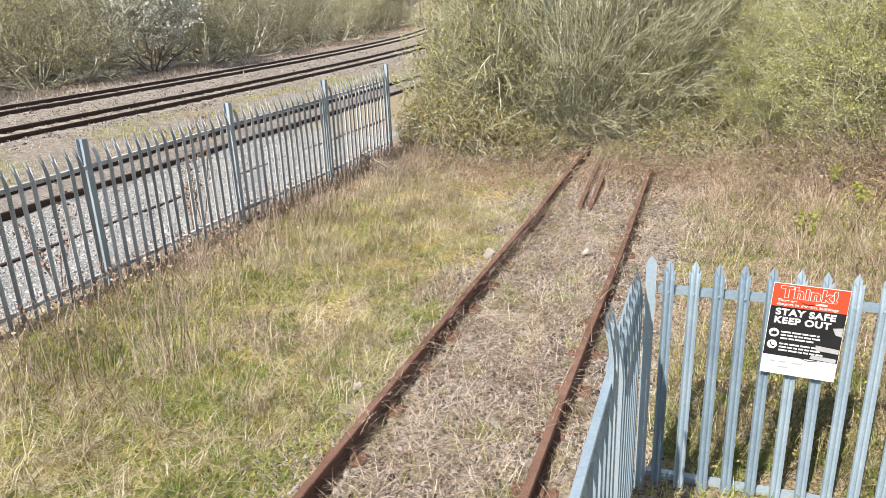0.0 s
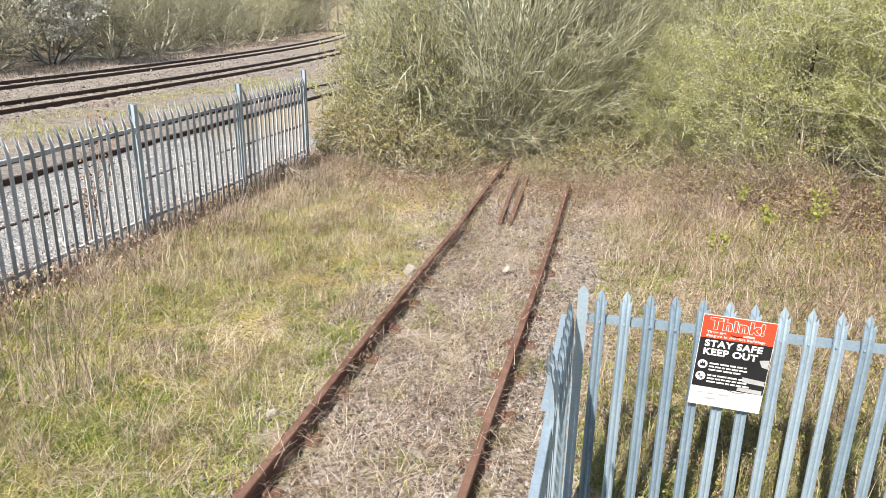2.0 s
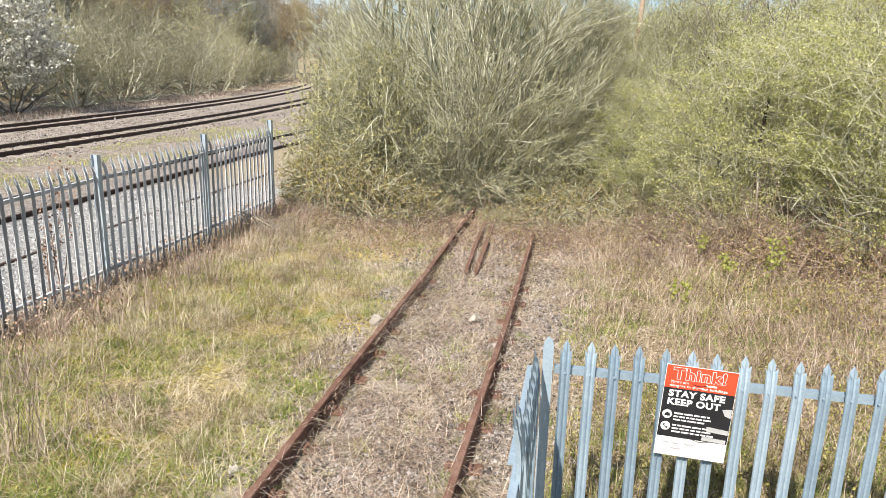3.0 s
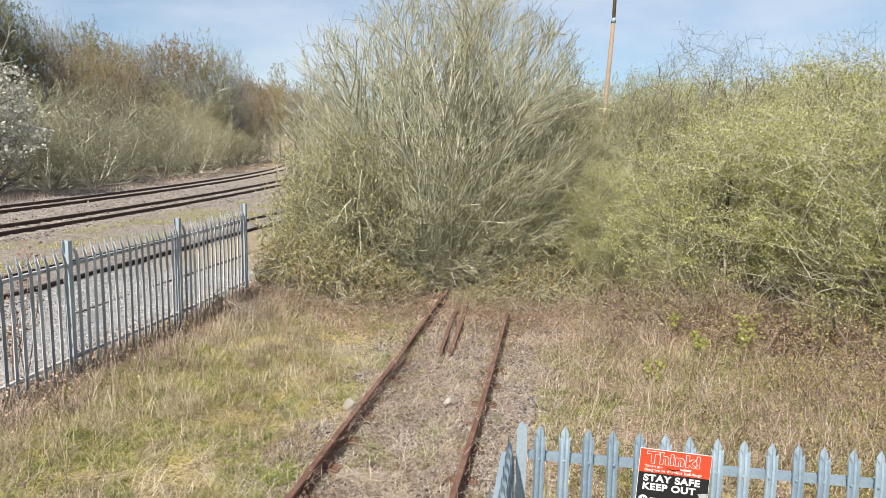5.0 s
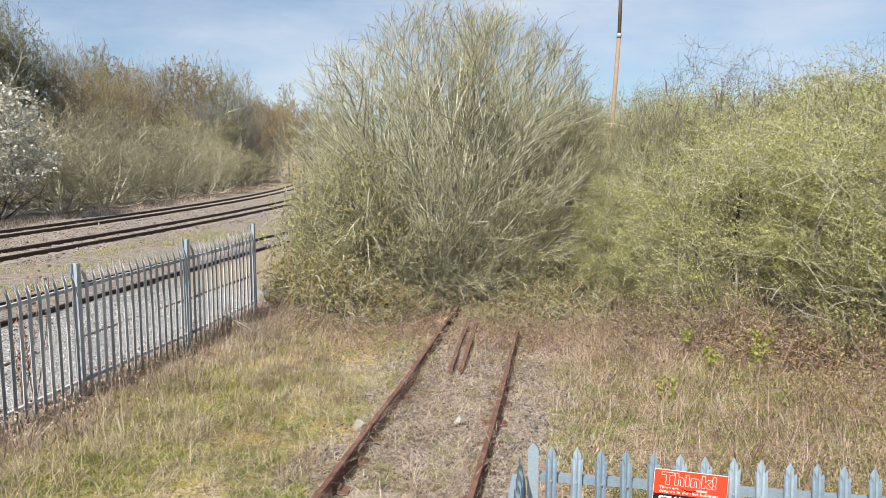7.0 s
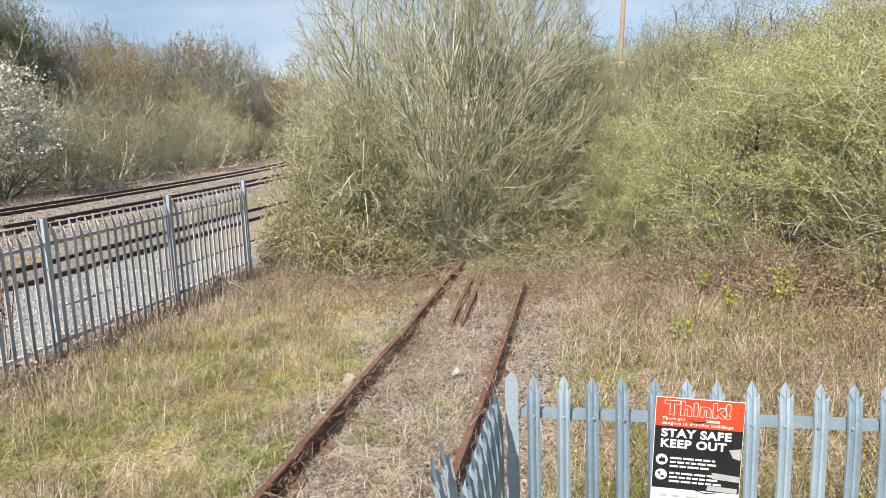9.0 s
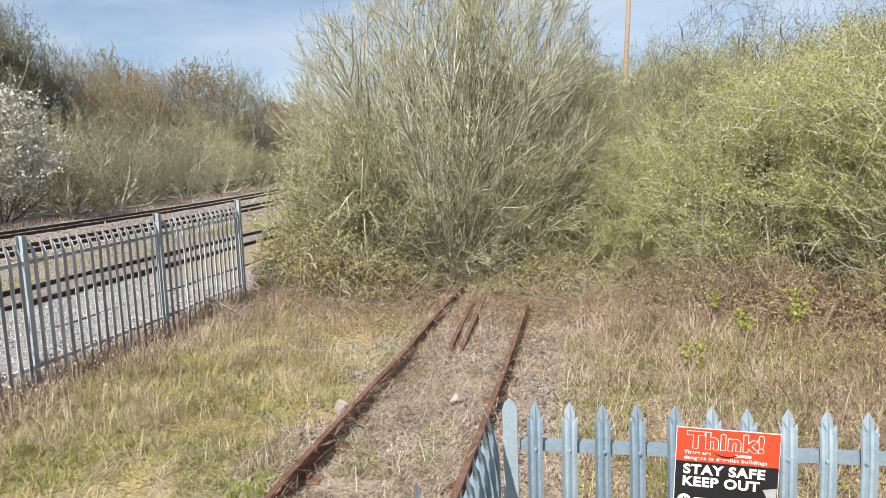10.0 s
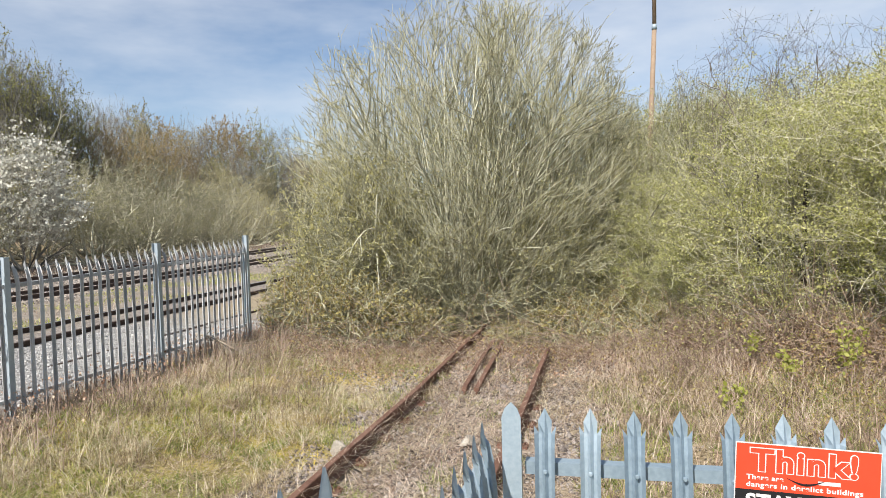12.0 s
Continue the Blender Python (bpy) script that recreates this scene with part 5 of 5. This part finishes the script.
for i, y in enumerate((17, 24, 30, 36, 42, 48, 55, 63, 72, 82, 94)):
    again(hedge_far, -34.6 + float(bend(y)) + rngt.uniform(-0.8, 0.8), y, rngt.uniform(0, 360), rngt.uniform(1.4, 1.75))
for kind, rows in (("o", TREES_ORANGE), ("g", TREES_GREY), ("y", TREES_GREEN)):
    for x, y, s in rows:
        again({"o": tree_far, "g": grey_tree, "y": green_tree}[kind], x, y, rngt.uniform(0, 360), s)
for x, y, s in ((-42.5, 76, 0.85), (-40.6, 83, 0.8), (-43.5, 90, 0.95)):
    again(birch, x, y, rngt.uniform(0, 360), s)
again(birch, -48.6, 124, 40, 1.35, squash=1.15)
for x, y, s in ((-61, 138, 1.5), (-58, 142, 1.4), (-55.5, 138, 1.4), (-53, 144, 1.45), (-50, 140, 1.35), (-47, 146, 1.4), (-44, 142, 1.3), (-47.5, 108, 0.95)):
    again(tree_far, x, y, rngt.uniform(0, 360), s)
for x, y, s in ((40, 150, 1.2), (52, 150, 1.3), (64, 148, 1.4), (76, 145, 1.4), (28, 155, 1.1), (88, 140, 1.5), (100, 138, 1.5), (16, 160, 1.1)):
    again(tree_far, x, y, rngt.uniform(0, 360), s)

made = shrub(51, (2.3, 2.3, 3.1), 3.1, 12, 6, 500, 3, 7600, 0.13, 1.2, 0.4, 15, hollow=0.2, long=0.4)
plant("blossom_tree", (made[0], made[1], gather(made[2], 14, 4)), (GREY_TWIG, GREY_TWIG, BLOSSOM),
                "blackthorn in full white blossom beside the line", "tree", (-30.2, 35.0, 0.1), scale=1.32)

# ---------------------------------------------------------------- ground cover
def lattice(x, y, scale, seed):
    """Smooth value noise from 0 to 1."""
    r = np.random.default_rng(seed).uniform(0, 1, (64, 64))
    u, v = x / scale, y / scale
    i, j = np.floor(u).astype(int), np.floor(v).astype(int)
    a, b = u - i, v - j
    a, b = a * a * (3 - 2 * a), b * b * (3 - 2 * b)
    g = lambda p, q: r[p % 64, q % 64]
    return (g(i, j) * (1 - a) + g(i + 1, j) * a) * (1 - b) + (g(i, j + 1) * (1 - a) + g(i + 1, j + 1) * a) * b


def scatter(rng, n, x0, x1, y0, y1, chance=None):
    x, y = rng.uniform(x0, x1, n), rng.uniform(y0, y1, n)
    if chance is not None:
        k = rng.uniform(0, 1, n) < chance(x, y)
        x, y = x[k], y[k]
    return np.stack([x, y, land(x, y)], 1)


def clumps(rng, at, each, radius):
    p = np.repeat(at, each, 0)
    a, d = rng.uniform(0, 2 * np.pi, len(p)), radius * np.sqrt(rng.uniform(0, 1, len(p)))
    p = p + np.stack([np.cos(a) * d, np.sin(a) * d, np.zeros(len(p))], 1)
    p[:, 2] = land(p[:, 0], p[:, 1]) - 0.005
    return p


def cover(name, arr, material, label, category):
    return tagged(piece(name, mesh_from(name, arr[0], arr[1], material)), label, category, kind="stuff")


rg = np.random.default_rng(77)
off_rails = lambda x, y: ((np.abs(x - RAIL_L) > 0.09) & (np.abs(x - RAIL_R) > 0.09)).astype(float)
bare = lambda x, y: np.exp(-((x + 3.3) / 1.0) ** 2 - ((y - 12.3) / 0.9) ** 2)
field = lambda x, y: smooth_step(-2.2, -2.7, x) * (1 - np.clip(1.3 * bare(x, y), 0, 0.95))
# pale tussocks
p = scatter(rg, 900, -6.2, -2.3, 1.5, 15.5, lambda x, y: field(x, y) * smooth_step(0.35, 0.6, lattice(x, y, 1.3, 1)))
cover("dry_tussocks", blades(rg, clumps(rg, p, 34, 0.13), 0.32, 0.0030, 0.9, 0.7), STRAW, "pale dry grass tussocks over the verge", "grass")
p = scatter(rg, 100000, -6.3, -2.25, -1.5, 15.0, lambda x, y: smooth_step(-1.5, 1.5, y) * field(x, y) * smooth_step(0.22, 0.6, lattice(x, y, 0.7, 2)))
cover("short_grass", blades(rg, p, 0.12, 0.0042, 0.95, 0.6), GRASS, "short mossy yellow-green grass over the verge", "grass")
p = scatter(rg, 520, -6.2, 3.5, 2.0, 13.0, lambda x, y: 0.15 + 0.85 * field(x, y))
extra = np.array([[-3.83, 6.25, 0], [-4.96, 7.2, 0], [-2.58, 7.05, 0], [0.22, 10.3, 0], [-3.2, 9.3, 0], [0.5, 6.0, 0], [0.35, 5.5, 0], [-3.3, 9.0, 0], [0.25, 5.2, 0]])
cover("green_tufts", blades(rg, clumps(rg, np.concatenate([p, np.repeat(extra, 3, 0)]), 55, 0.14), 0.12, 0.004, 0.6, 0.5), GREEN, "fresh green grass tufts in the dry verge", "grass")
p = scatter(rg, 62000, -6.2, -2.3, 0.5, 14.0, lambda x, y: field(x, y) * smooth_step(0.55, 0.72, lattice(x, y, 0.75, 21)))
cover("moss", blades(rg, p, 0.045, 0.006, 0.8, 0.4), MOSS, "orange-green moss cushions in the verge", "moss")
# bundles of pale straw beaten down one way
p = scatter(rg, 230, -6.1, -2.4, 1.5, 14.5, field)
q = clumps(rg, p, 36, 0.15)
cover("straw_mats", blades(rg, q, 0.34, 0.0024, 1.15, 0.25, np.repeat(rg.uniform(0, 6.28, len(p)), 36)), STRAW, "pale straw beaten flat over the mossy verge", "grass")
# tufts that lean over the old rails
p = np.concatenate([scatter(rg, 190, x - 0.16, x + 0.16, 2.0, 16.0, lambda x, y: 0.3 + 0.7 * smooth_step(0.3, 0.6, lattice(x, y, 0.8, 41))) for x in (RAIL_L, RAIL_R)] + [scatter(rg, 34, RAIL_L - 0.15, RAIL_L + 0.2, 11.3, 12.0), scatter(rg, 60, -2.4, -0.4, 14.6, 16.0)])
p = p[(np.abs(p[:, 0] - RAIL_L) > 0.045) & (np.abs(p[:, 0] - RAIL_R) > 0.045)]
cover("rail_side_grass", blades(rg, clumps(rg, p, 24, 0.09), 0.22, 0.0024, 0.95, 0.6), DRYMIX, "dry grass leaning over the rusty rails", "grass")
# flattened stalks
p = scatter(rg, 80000, -6.2, 4.5, 1.5, 16.0, lambda x, y: off_rails(x, y) * (1 - 0.55 * (np.abs(x + 1.45) < 0.66)) * (0.3 + 0.7 * lattice(x, y, 0.6, 3)) * (1 - 0.6 * smooth_step(0.2, 0.8, x)) * (1 - np.clip(1.2 * bare(x, y), 0, 0.95)))
p[:, 2] += rg.uniform(0.0, 0.05, len(p))
cover("fallen_stalks", blades(rg, p, 0.27, 0.0023, 1.28, 0.35), FALLEN, "flattened dead grass stalks lying over the ballast", "dry stalks")
p = scatter(rg, 9000, -5.5, 2.5, 10.5, 15.5, lambda x, y: (0.35 + 0.65 * (np.abs(x + 1.4) > 1.0)) * off_rails(x, y) * smooth_step(10, 14, y) * (1 - np.clip(1.2 * bare(x, y), 0, 0.95)))
p[:, 2] += rg.uniform(0.0, 0.12, len(p))
cover("fallen_stalks", blades(rg, p, 0.4, 0.0028, 1.25, 0.15), FALLEN, "flattened dead stalks heaped before the willow", "dry stalks")
# dead upright stems
p = np.concatenate([scatter(rg, 2700, -6.4, -4.6, 2.5, 15.0, lambda x, y: smooth_step(-4.5, -5.9, x) * smooth_step(3.5, 8.0, y) + 0.15), scatter(rg, 260, -5.4, -3.8, 3.6, 6.4), scatter(rg, 500, -6.2, -3.4, 9.0, 14.5), scatter(rg, 260, -6.2, -2.5, 1.5, 14.0, lambda x, y: smooth_step(0.45, 0.75, lattice(x, y, 1.2, 35)))])
cover("dead_stems", blades(rg, p, 0.50, 0.0032, 0.45, 0.30), DEADSTEM, "dead brown weed stems along the palisade fence", "weeds")
p = scatter(rg, 5200, 0.3, 6.5, 6.0, 13.5, lambda x, y: smooth_step(0.2, 2.4, x - (12 - y) * 0.12) * (0.35 + 0.65 * lattice(x, y, 0.9, 5)))
cover("dead_stems", blades(rg, p, 0.55, 0.0032, 0.65, 0.35), DEADSTEM, "dead brown weed stems before the hawthorn thicket", "weeds")
p = scatter(rg, 9500, 1.2, 8.0, 9.5, 15.5, lambda x, y: smooth_step(0.0, 0.9, x - 1.6 - (13.8 - y) * 1.05) * (0.3 + 0.7 * lattice(x, y, 0.7, 31)))
cover("cane_thicket", blades(rg, p, 1.05, 0.0042, 0.25, 0.22), REDCANE, "reddish dead canes standing under the thicket", "weeds")
p = scatter(rg, 260, 0.2, 5.0, 4.9, 13.0)
cover("green_tufts", blades(rg, clumps(rg, p, 45, 0.16), 0.13, 0.0042, 0.7, 0.5), GREEN, "fresh green tufts in the rough grass", "grass")
p = scatter(rg, 7000, 0.3, 6.5, 5.5, 14.0, lambda x, y: smooth_step(0.25, 0.7, lattice(x, y, 0.8, 33)))
cover("dead_stems", blades(rg, p, 0.36, 0.0036, 0.55, 0.35), REDCANE, "reddish dead stalks in the rough grass", "weeds")
p = scatter(rg, 110, 0.2, 5.5, 7.5, 15.0, lambda x, y: smooth_step(-0.5, 0.8, x - (14 - y) * 0.25))
cover("dry_tussocks", blades(rg, clumps(rg, p, 34, 0.18), 0.42, 0.0028, 0.7, 0.5), DRYMIX, "pale straw tussocks before the thicket", "grass")
p = scatter(rg, 26000, 0.1, 6.5, 4.9, 13.5, lambda x, y: 0.3 + 0.7 * lattice(x, y, 0.7, 6))
cover("dry_tussocks", blades(rg, p, 0.18, 0.0028, 0.9, 0.5), DRYMIX, "dry grass behind the palisade corner", "grass")
p = scatter(rg, 24000, 0.6, 8.0, 7.0, 14.5, lambda x, y: smooth_step(0.5, 3.2, x - (12 - y) * 0.25) * (0.3 + 0.7 * lattice(x, y, 0.8, 7)))
p[:, 2] += rg.uniform(0.02, 0.6, len(p)) * smooth_step(0.8, 4.0, p[:, 0])
cover("bramble", leaf_cards(rg, p, 0.03), BRAMBLE, "brown and green bramble leaves below the thicket", "brambles")
p = scatter(rg, 26000, -0.4, 4.4, -1.5, 4.7, lambda x, y: smooth_step(-1.5, 1.5, y) * smooth_step(4.4, 2.8, x))
cover("short_grass", blades(rg, p, 0.16, 0.003, 0.7, 0.5), GRASS, "rough grass inside the palisade corner", "grass")
# last year's tall stalks in three clumps
p = np.array([[-4.82, 4.62, 0], [-4.5, 4.95, 0], [-5.2, 4.1, 0], [-4.3, 5.3, 0], [-5.5, 5.6, 0]])
cover("tall_stalks", blades(rg, clumps(rg, p, 30, 0.26), 0.72, 0.0036, 0.16, 0.12), DEADSTEM, "tall dead brown stalks standing in the verge", "weeds")
# arching bramble canes before the thicket and round the willow's skirts
b = np.concatenate([scatter(rg, 1500, 0.9, 7.5, 10.0, 14.8, lambda x, y: smooth_step(0.0, 1.6, x - 1.2 - (13.5 - y) * 0.9)), scatter(rg, 420, -5.6, 1.6, 13.6, 15.4)])
w = unit(np.stack([rg.normal(0, 0.7, len(b)), rg.normal(-0.15, 0.6, len(b)), rg.uniform(0.5, 1.3, len(b))], 1))
canes = grow(rg, b, w, rg.uniform(0.6, 1.9, len(b)), 8, 0.08, -0.16)
canes[..., 2] = np.maximum(canes[..., 2], land(canes[..., 0], canes[..., 1]) + 0.01)
cover("bramble_canes", tubes(canes, np.linspace(0.0045, 0.0025, 8)[None] * np.ones((len(b), 1))), DEADSTEM, "brown arching bramble canes before the thicket", "brambles")
pick, t = rg.integers(0, len(b), 16000), rg.integers(1, 8, 16000)
cover("bramble_leaves", leaf_cards(rg, canes[pick, t] + rg.normal(0, 0.03, (16000, 3)), 0.032), BRAMBLE, "brown and yellow-green bramble leaves on the canes", "brambles")
# weeds in the track bed, and green growth in the near verge
p = scatter(rg, 70, -2.0, -0.75, 2.5, 14.0)
cover("track_weeds", blades(rg, clumps(rg, p, 26, 0.10), 0.12, 0.003, 0.9, 0.5), GRASS, "thin yellow-green weeds between the rails", "grass")
p = scatter(rg, 260, -6.0, -2.6, 1.5, 6.5, lambda x, y: smooth_step(0.4, 0.7, lattice(x, y, 0.8, 43)))
cover("green_tufts", blades(rg, clumps(rg, p, 55, 0.16), 0.13, 0.004, 0.75, 0.5), GREEN, "fresh green grass in the mossy verge", "grass")
# stones
p = scatter(rg, 34000, -2.9, 0.4, 2.0, 14.5, lambda x, y: off_rails(x, y) * (0.25 + 0.75 * smooth_step(0.3, 0.7, lattice(x, y, 0.7, 8))))
cover("ballast", chips(rg, p, 0.019), STONE, "grey-brown ballast chips of the disused siding", "ballast")
p = scatter(rg, 20000, -10.9, -6.7, 5.0, 19.0, lambda x, y: smooth_step(19.0, 16.0, y))
cover("ballast", chips(rg, p, 0.022), STONE_PALE, "pale clean ballast beside the loop line", "ballast")
p = scatter(rg, 18000, -27, -16.6, 12.0, 50.0)
p[:, 0] += bend(p[:, 1])
p[:, 2] = land(p[:, 0], p[:, 1])
cover("ballast", chips(rg, p, 0.035), STONE, "brown ballast of the main line", "ballast")
p = scatter(rg, 6500, -2.9, 0.4, 2.0, 14.5, lambda x, y: off_rails(x, y) * lattice(x, y, 0.7, 9))
cover("ballast", chips(rg, p, 0.028), STONE, "larger ballast stones of the disused siding", "ballast")
p = scatter(rg, 9000, -5.0, -1.9, 10.2, 14.4, bare)
cover("ballast", chips(rg, p, 0.016), STONE, "bare patch of grey chippings beside the siding", "ballast")
p = scatter(rg, 9000, -0.5, 1.6, 5.0, 13.0, lambda x, y: smooth_step(1.6, -0.2, x) * lattice(x, y, 0.8, 12))
cover("ballast", chips(rg, p, 0.015), STONE, "chippings in the dry grass beside the siding", "ballast")
p = scatter(rg, 42000, 0.0, 6.5, 4.9, 14.0, lambda x, y: smooth_step(0.42, 0.68, lattice(x, y, 1.1, 13)))
cover("short_grass", blades(rg, p, 0.12, 0.0034, 0.75, 0.5), GRASS, "patches of yellow-green grass in the dry verge", "grass")
p = scatter(rg, 26000, -17.0, -12.9, 6.0, 45.0, lambda x, y: smooth_step(0.4, 0.65, lattice(x, y, 1.7, 14)))
cover("lineside_grass", blades(rg, p, 0.14, 0.006, 0.7, 0.5), GRASS, "thin green growth in the gravel between the tracks", "grass")
# lineside grass
p = scatter(rg, 9000, -16.8, -12.9, 8.0, 45.0)
cover("lineside_grass", blades(rg, p, 0.12, 0.006, 0.8, 0.5), FALLEN, "dry lineside grass between the tracks", "grass")
p = scatter(rg, 9000, -29.5, -26.3, 12.0, 110.0)
p[:, 0] += bend(p[:, 1])
p[:, 2] = land(p[:, 0], p[:, 1])
cover("lineside_grass", blades(rg, p, 0.35, 0.010, 0.4, 0.4), FALLEN, "tall dry grass below the far scrub", "grass")

# dead leaves under the bushes and stalks that lie across the old rails
p = scatter(rg, 27000, -5.6, 4.5, 11.6, 17.0, lambda x, y: smooth_step(12.0, 14.2, y + 0.25 * np.maximum(x - 1, 0)) * (0.35 + 0.65 * lattice(x, y, 0.6, 51)))
p[:, 2] += rg.uniform(0.005, 0.05, len(p))
cover("leaf_litter", leaf_cards(rg, p, 0.042), DEADLEAF, "reddish-brown dead leaves under the willow and the thicket", "leaf litter")
p = np.concatenate([scatter(rg, n, x - 0.10, x + 0.10, y0, y1) for x, n, y0, y1 in ((RAIL_L, 420, 8.2, 11.5), (RAIL_R, 420, 8.0, 14.4), (RAIL_L, 150, 11.5, 16.0), (-1.66, 70, 12.6, 16.0), (RAIL_L, 160, 4.5, 8.2), (RAIL_R, 120, 5.0, 8.0))])
p[:, 2] = 0.13 + rg.uniform(0.0, 0.06, len(p))
cover("fallen_stalks", blades(rg, p, 0.30, 0.0022, 1.38, 0.25), FALLEN, "dead stalks lying across the rusty rails", "dry stalks")
# tall straw and fresh shoots standing behind the palisade corner
p = scatter(rg, 150, 0.08, 3.6, 4.84, 6.9, lambda x, y: 0.3 + 0.7 * lattice(x, y, 0.5, 57))
cover("dry_tussocks", blades(rg, clumps(rg, p, 40, 0.15), 0.42, 0.0030, 0.55, 0.55), DRYMIX, "tall straw tussocks close behind the palisade fence", "grass")
p = scatter(rg, 110, 0.08, 3.6, 4.8, 6.9)
cover("green_tufts", blades(rg, clumps(rg, p, 40, 0.12), 0.24, 0.0042, 0.5, 0.5), GREEN, "fresh green grass close behind the palisade fence", "grass")
# withered weeds and leaves along the foot of the long fence
p = scatter(rg, 15000, -6.5, -4.3, 3.5, 15.0, lambda x, y: smooth_step(-5.1, -6.1, x) * (0.25 + 0.75 * lattice(x, y, 0.7, 59)))
p[:, 2] += rg.uniform(0.0, 0.34, len(p)) * smooth_step(-5.0, -6.0, p[:, 0])
cover("withered_leaves", leaf_cards(rg, p, 0.034), DEADLEAF, "withered brown weed leaves along the palisade fence", "weeds")
p = scatter(rg, 240, -6.4, -4.6, 4.5, 15.0, lambda x, y: smooth_step(-4.6, -5.8, x))
cover("dead_stems", blades(rg, clumps(rg, p, 16, 0.2), 0.45, 0.0042, 0.75, 0.5), DEADSTEM, "collapsed brown weed stems at the foot of the palisade fence", "weeds")
# long pale and reddish wisps in the rough grass before the thicket
p = scatter(rg, 420, 0.1, 6.0, 6.5, 14.5, lambda x, y: 0.25 + 0.75 * smooth_step(0.3, 0.65, lattice(x, y, 0.9, 61)))
cover("dry_tussocks", blades(rg, clumps(rg, p, 26, 0.2), 0.46, 0.0030, 0.7, 0.55), FALLEN, "long pale wisps of dead grass before the thicket", "grass")
p = scatter(rg, 7000, -2.05, -0.85, 2.0, 14.5)
p[:, 2] += rg.uniform(0.0, 0.04, len(p))
cover("fallen_stalks", blades(rg, p, 0.32, 0.0030, 1.32, 0.3), FALLEN, "thin dead stalks strewn between the rails", "dry stalks")
p = scatter(rg, 170, -2.05, -0.8, 2.5, 14.5)
cover("straw_mats", blades(rg, clumps(rg, p, 22, 0.13), 0.26, 0.0026, 1.22, 0.3), STRAW, "pale stalks lying in loose mats between the rails", "dry stalks")
p = scatter(rg, 150, -0.6, 2.6, 10.5, 15.5)
cover("straw_mats", blades(rg, clumps(rg, p, 26, 0.18), 0.34, 0.0030, 1.1, 0.35), STRAW, "pale beaten grass before the bushes", "dry stalks")
# soft pale tussocks in the middle of the verge
p = scatter(rg, 90, -5.2, -2.6, 5.5, 12.0, lambda x, y: smooth_step(0.4, 0.65, lattice(x, y, 1.2, 63)))
cover("dry_tussocks", blades(rg, clumps(rg, p, 60, 0.17), 0.36, 0.0022, 0.6, 0.7), STRAW, "soft pale tussocks in the mossy verge", "grass")
# low briars with yellow-olive leaves before the thicket
b = np.concatenate([scatter(rg, 420, 0.15, 4.0, 4.9, 7.5), scatter(rg, 1500, 1.2, 6.5, 6.0, 11.0, lambda x, y: smooth_step(0.4, 2.6, x - 1.0 - 0.12 * (11 - y)) * smooth_step(0.3, 0.6, lattice(x, y, 0.8, 53))), scatter(rg, 260, 0.3, 3.5, 9.5, 14.0, lambda x, y: smooth_step(0.45, 0.7, lattice(x, y, 0.7, 55)))])
w = unit(np.stack([rg.normal(0, 0.45, len(b)), rg.normal(0, 0.45, len(b)), np.ones(len(b))], 1))
briars = grow(rg, b, w, rg.uniform(0.18, 0.55, len(b)), 6, 0.14, -0.06)
cover("briar_stems", tubes(briars, np.linspace(0.0035, 0.0018, 6)[None] * np.ones((len(b), 1))), DEADSTEM, "thin brown briar stems before the thicket", "brambles")
pick, t = rg.integers(0, len(b), 15000), rg.integers(1, 6, 15000)
cover("briar_leaves", leaf_cards(rg, briars[pick, t] + rg.normal(0, 0.03, (15000, 3)), 0.026), BRIAR, "yellow-olive briar leaves before the thicket", "brambles")
# slender bare stems that carry the front of the thicket
b = scatter(rg, 520, 2.2, 9.0, 10.8, 16.0, lambda x, y: smooth_step(0.3, 0.8, x - 1.7 - (14.2 - y) * 1.0) * smooth_step(2.6, 1.4, x - 1.7 - (14.2 - y) * 1.0))
w = unit(np.stack([rg.normal(-0.05, 0.22, len(b)), rg.normal(-0.12, 0.2, len(b)), np.ones(len(b))], 1))
shoots = grow(rg, b, w, rg.uniform(0.9, 2.1, len(b)), 7, 0.06, 0.0)
cover("thicket_stems", tubes(shoots, np.linspace(0.009, 0.003, 7)[None] * rg.uniform(0.5, 1.2, (len(b), 1)), 4), CANE, "slender bare stems under the edge of the thicket", "stems")

# a broken bough lying by the fence
rb = np.random.default_rng(5)
bough = new("fallen_bough")
main = np.array([[[-6.35, 12.9, 0.62], [-6.0, 12.74, 0.61], [-5.62, 12.5, 0.55], [-5.25, 12.3, 0.46], [-4.85, 11.98, 0.36]]])
b1, w1, i1, t1 = side_shoots(rb, main, 26, 0.0, 0.6, 35, 1)
P1 = grow(rb, b1, w1, rb.uniform(0.3, 0.9, len(b1)), 5, 0.15, -0.03)
b2, w2, i2, t2 = side_shoots(rb, P1, 5, 0.2, 1.0, 35, 1)
P2 = grow(rb, b2, w2, rb.uniform(0.1, 0.35, len(b2)), 4, 0.15, 0.0)
for q in (P1, P2):
    q[..., 2] = np.maximum(q[..., 2], land(q[..., 0], q[..., 1]) + 0.01)
v, f = tubes(main, np.array([[0.014, 0.015, 0.011, 0.005, 0.002]]), 7)
piece("limb", mesh_from("limb", v, f, TWIG_BROWN, True), parent=bough)
v, f = joined([tubes(P1, np.linspace(0.008, 0.004, 5)[None] * np.ones((len(P1), 1))), tubes(P2, np.linspace(0.004, 0.002, 4)[None] * np.ones((len(P2), 1)))])
piece("twig_growth", mesh_from("twig_growth", v, f, TWIG_BROWN), parent=bough)["kind"] = "stuff"
tagged(bough, "bare fallen bough resting on grass against the palisade fence", "branch")
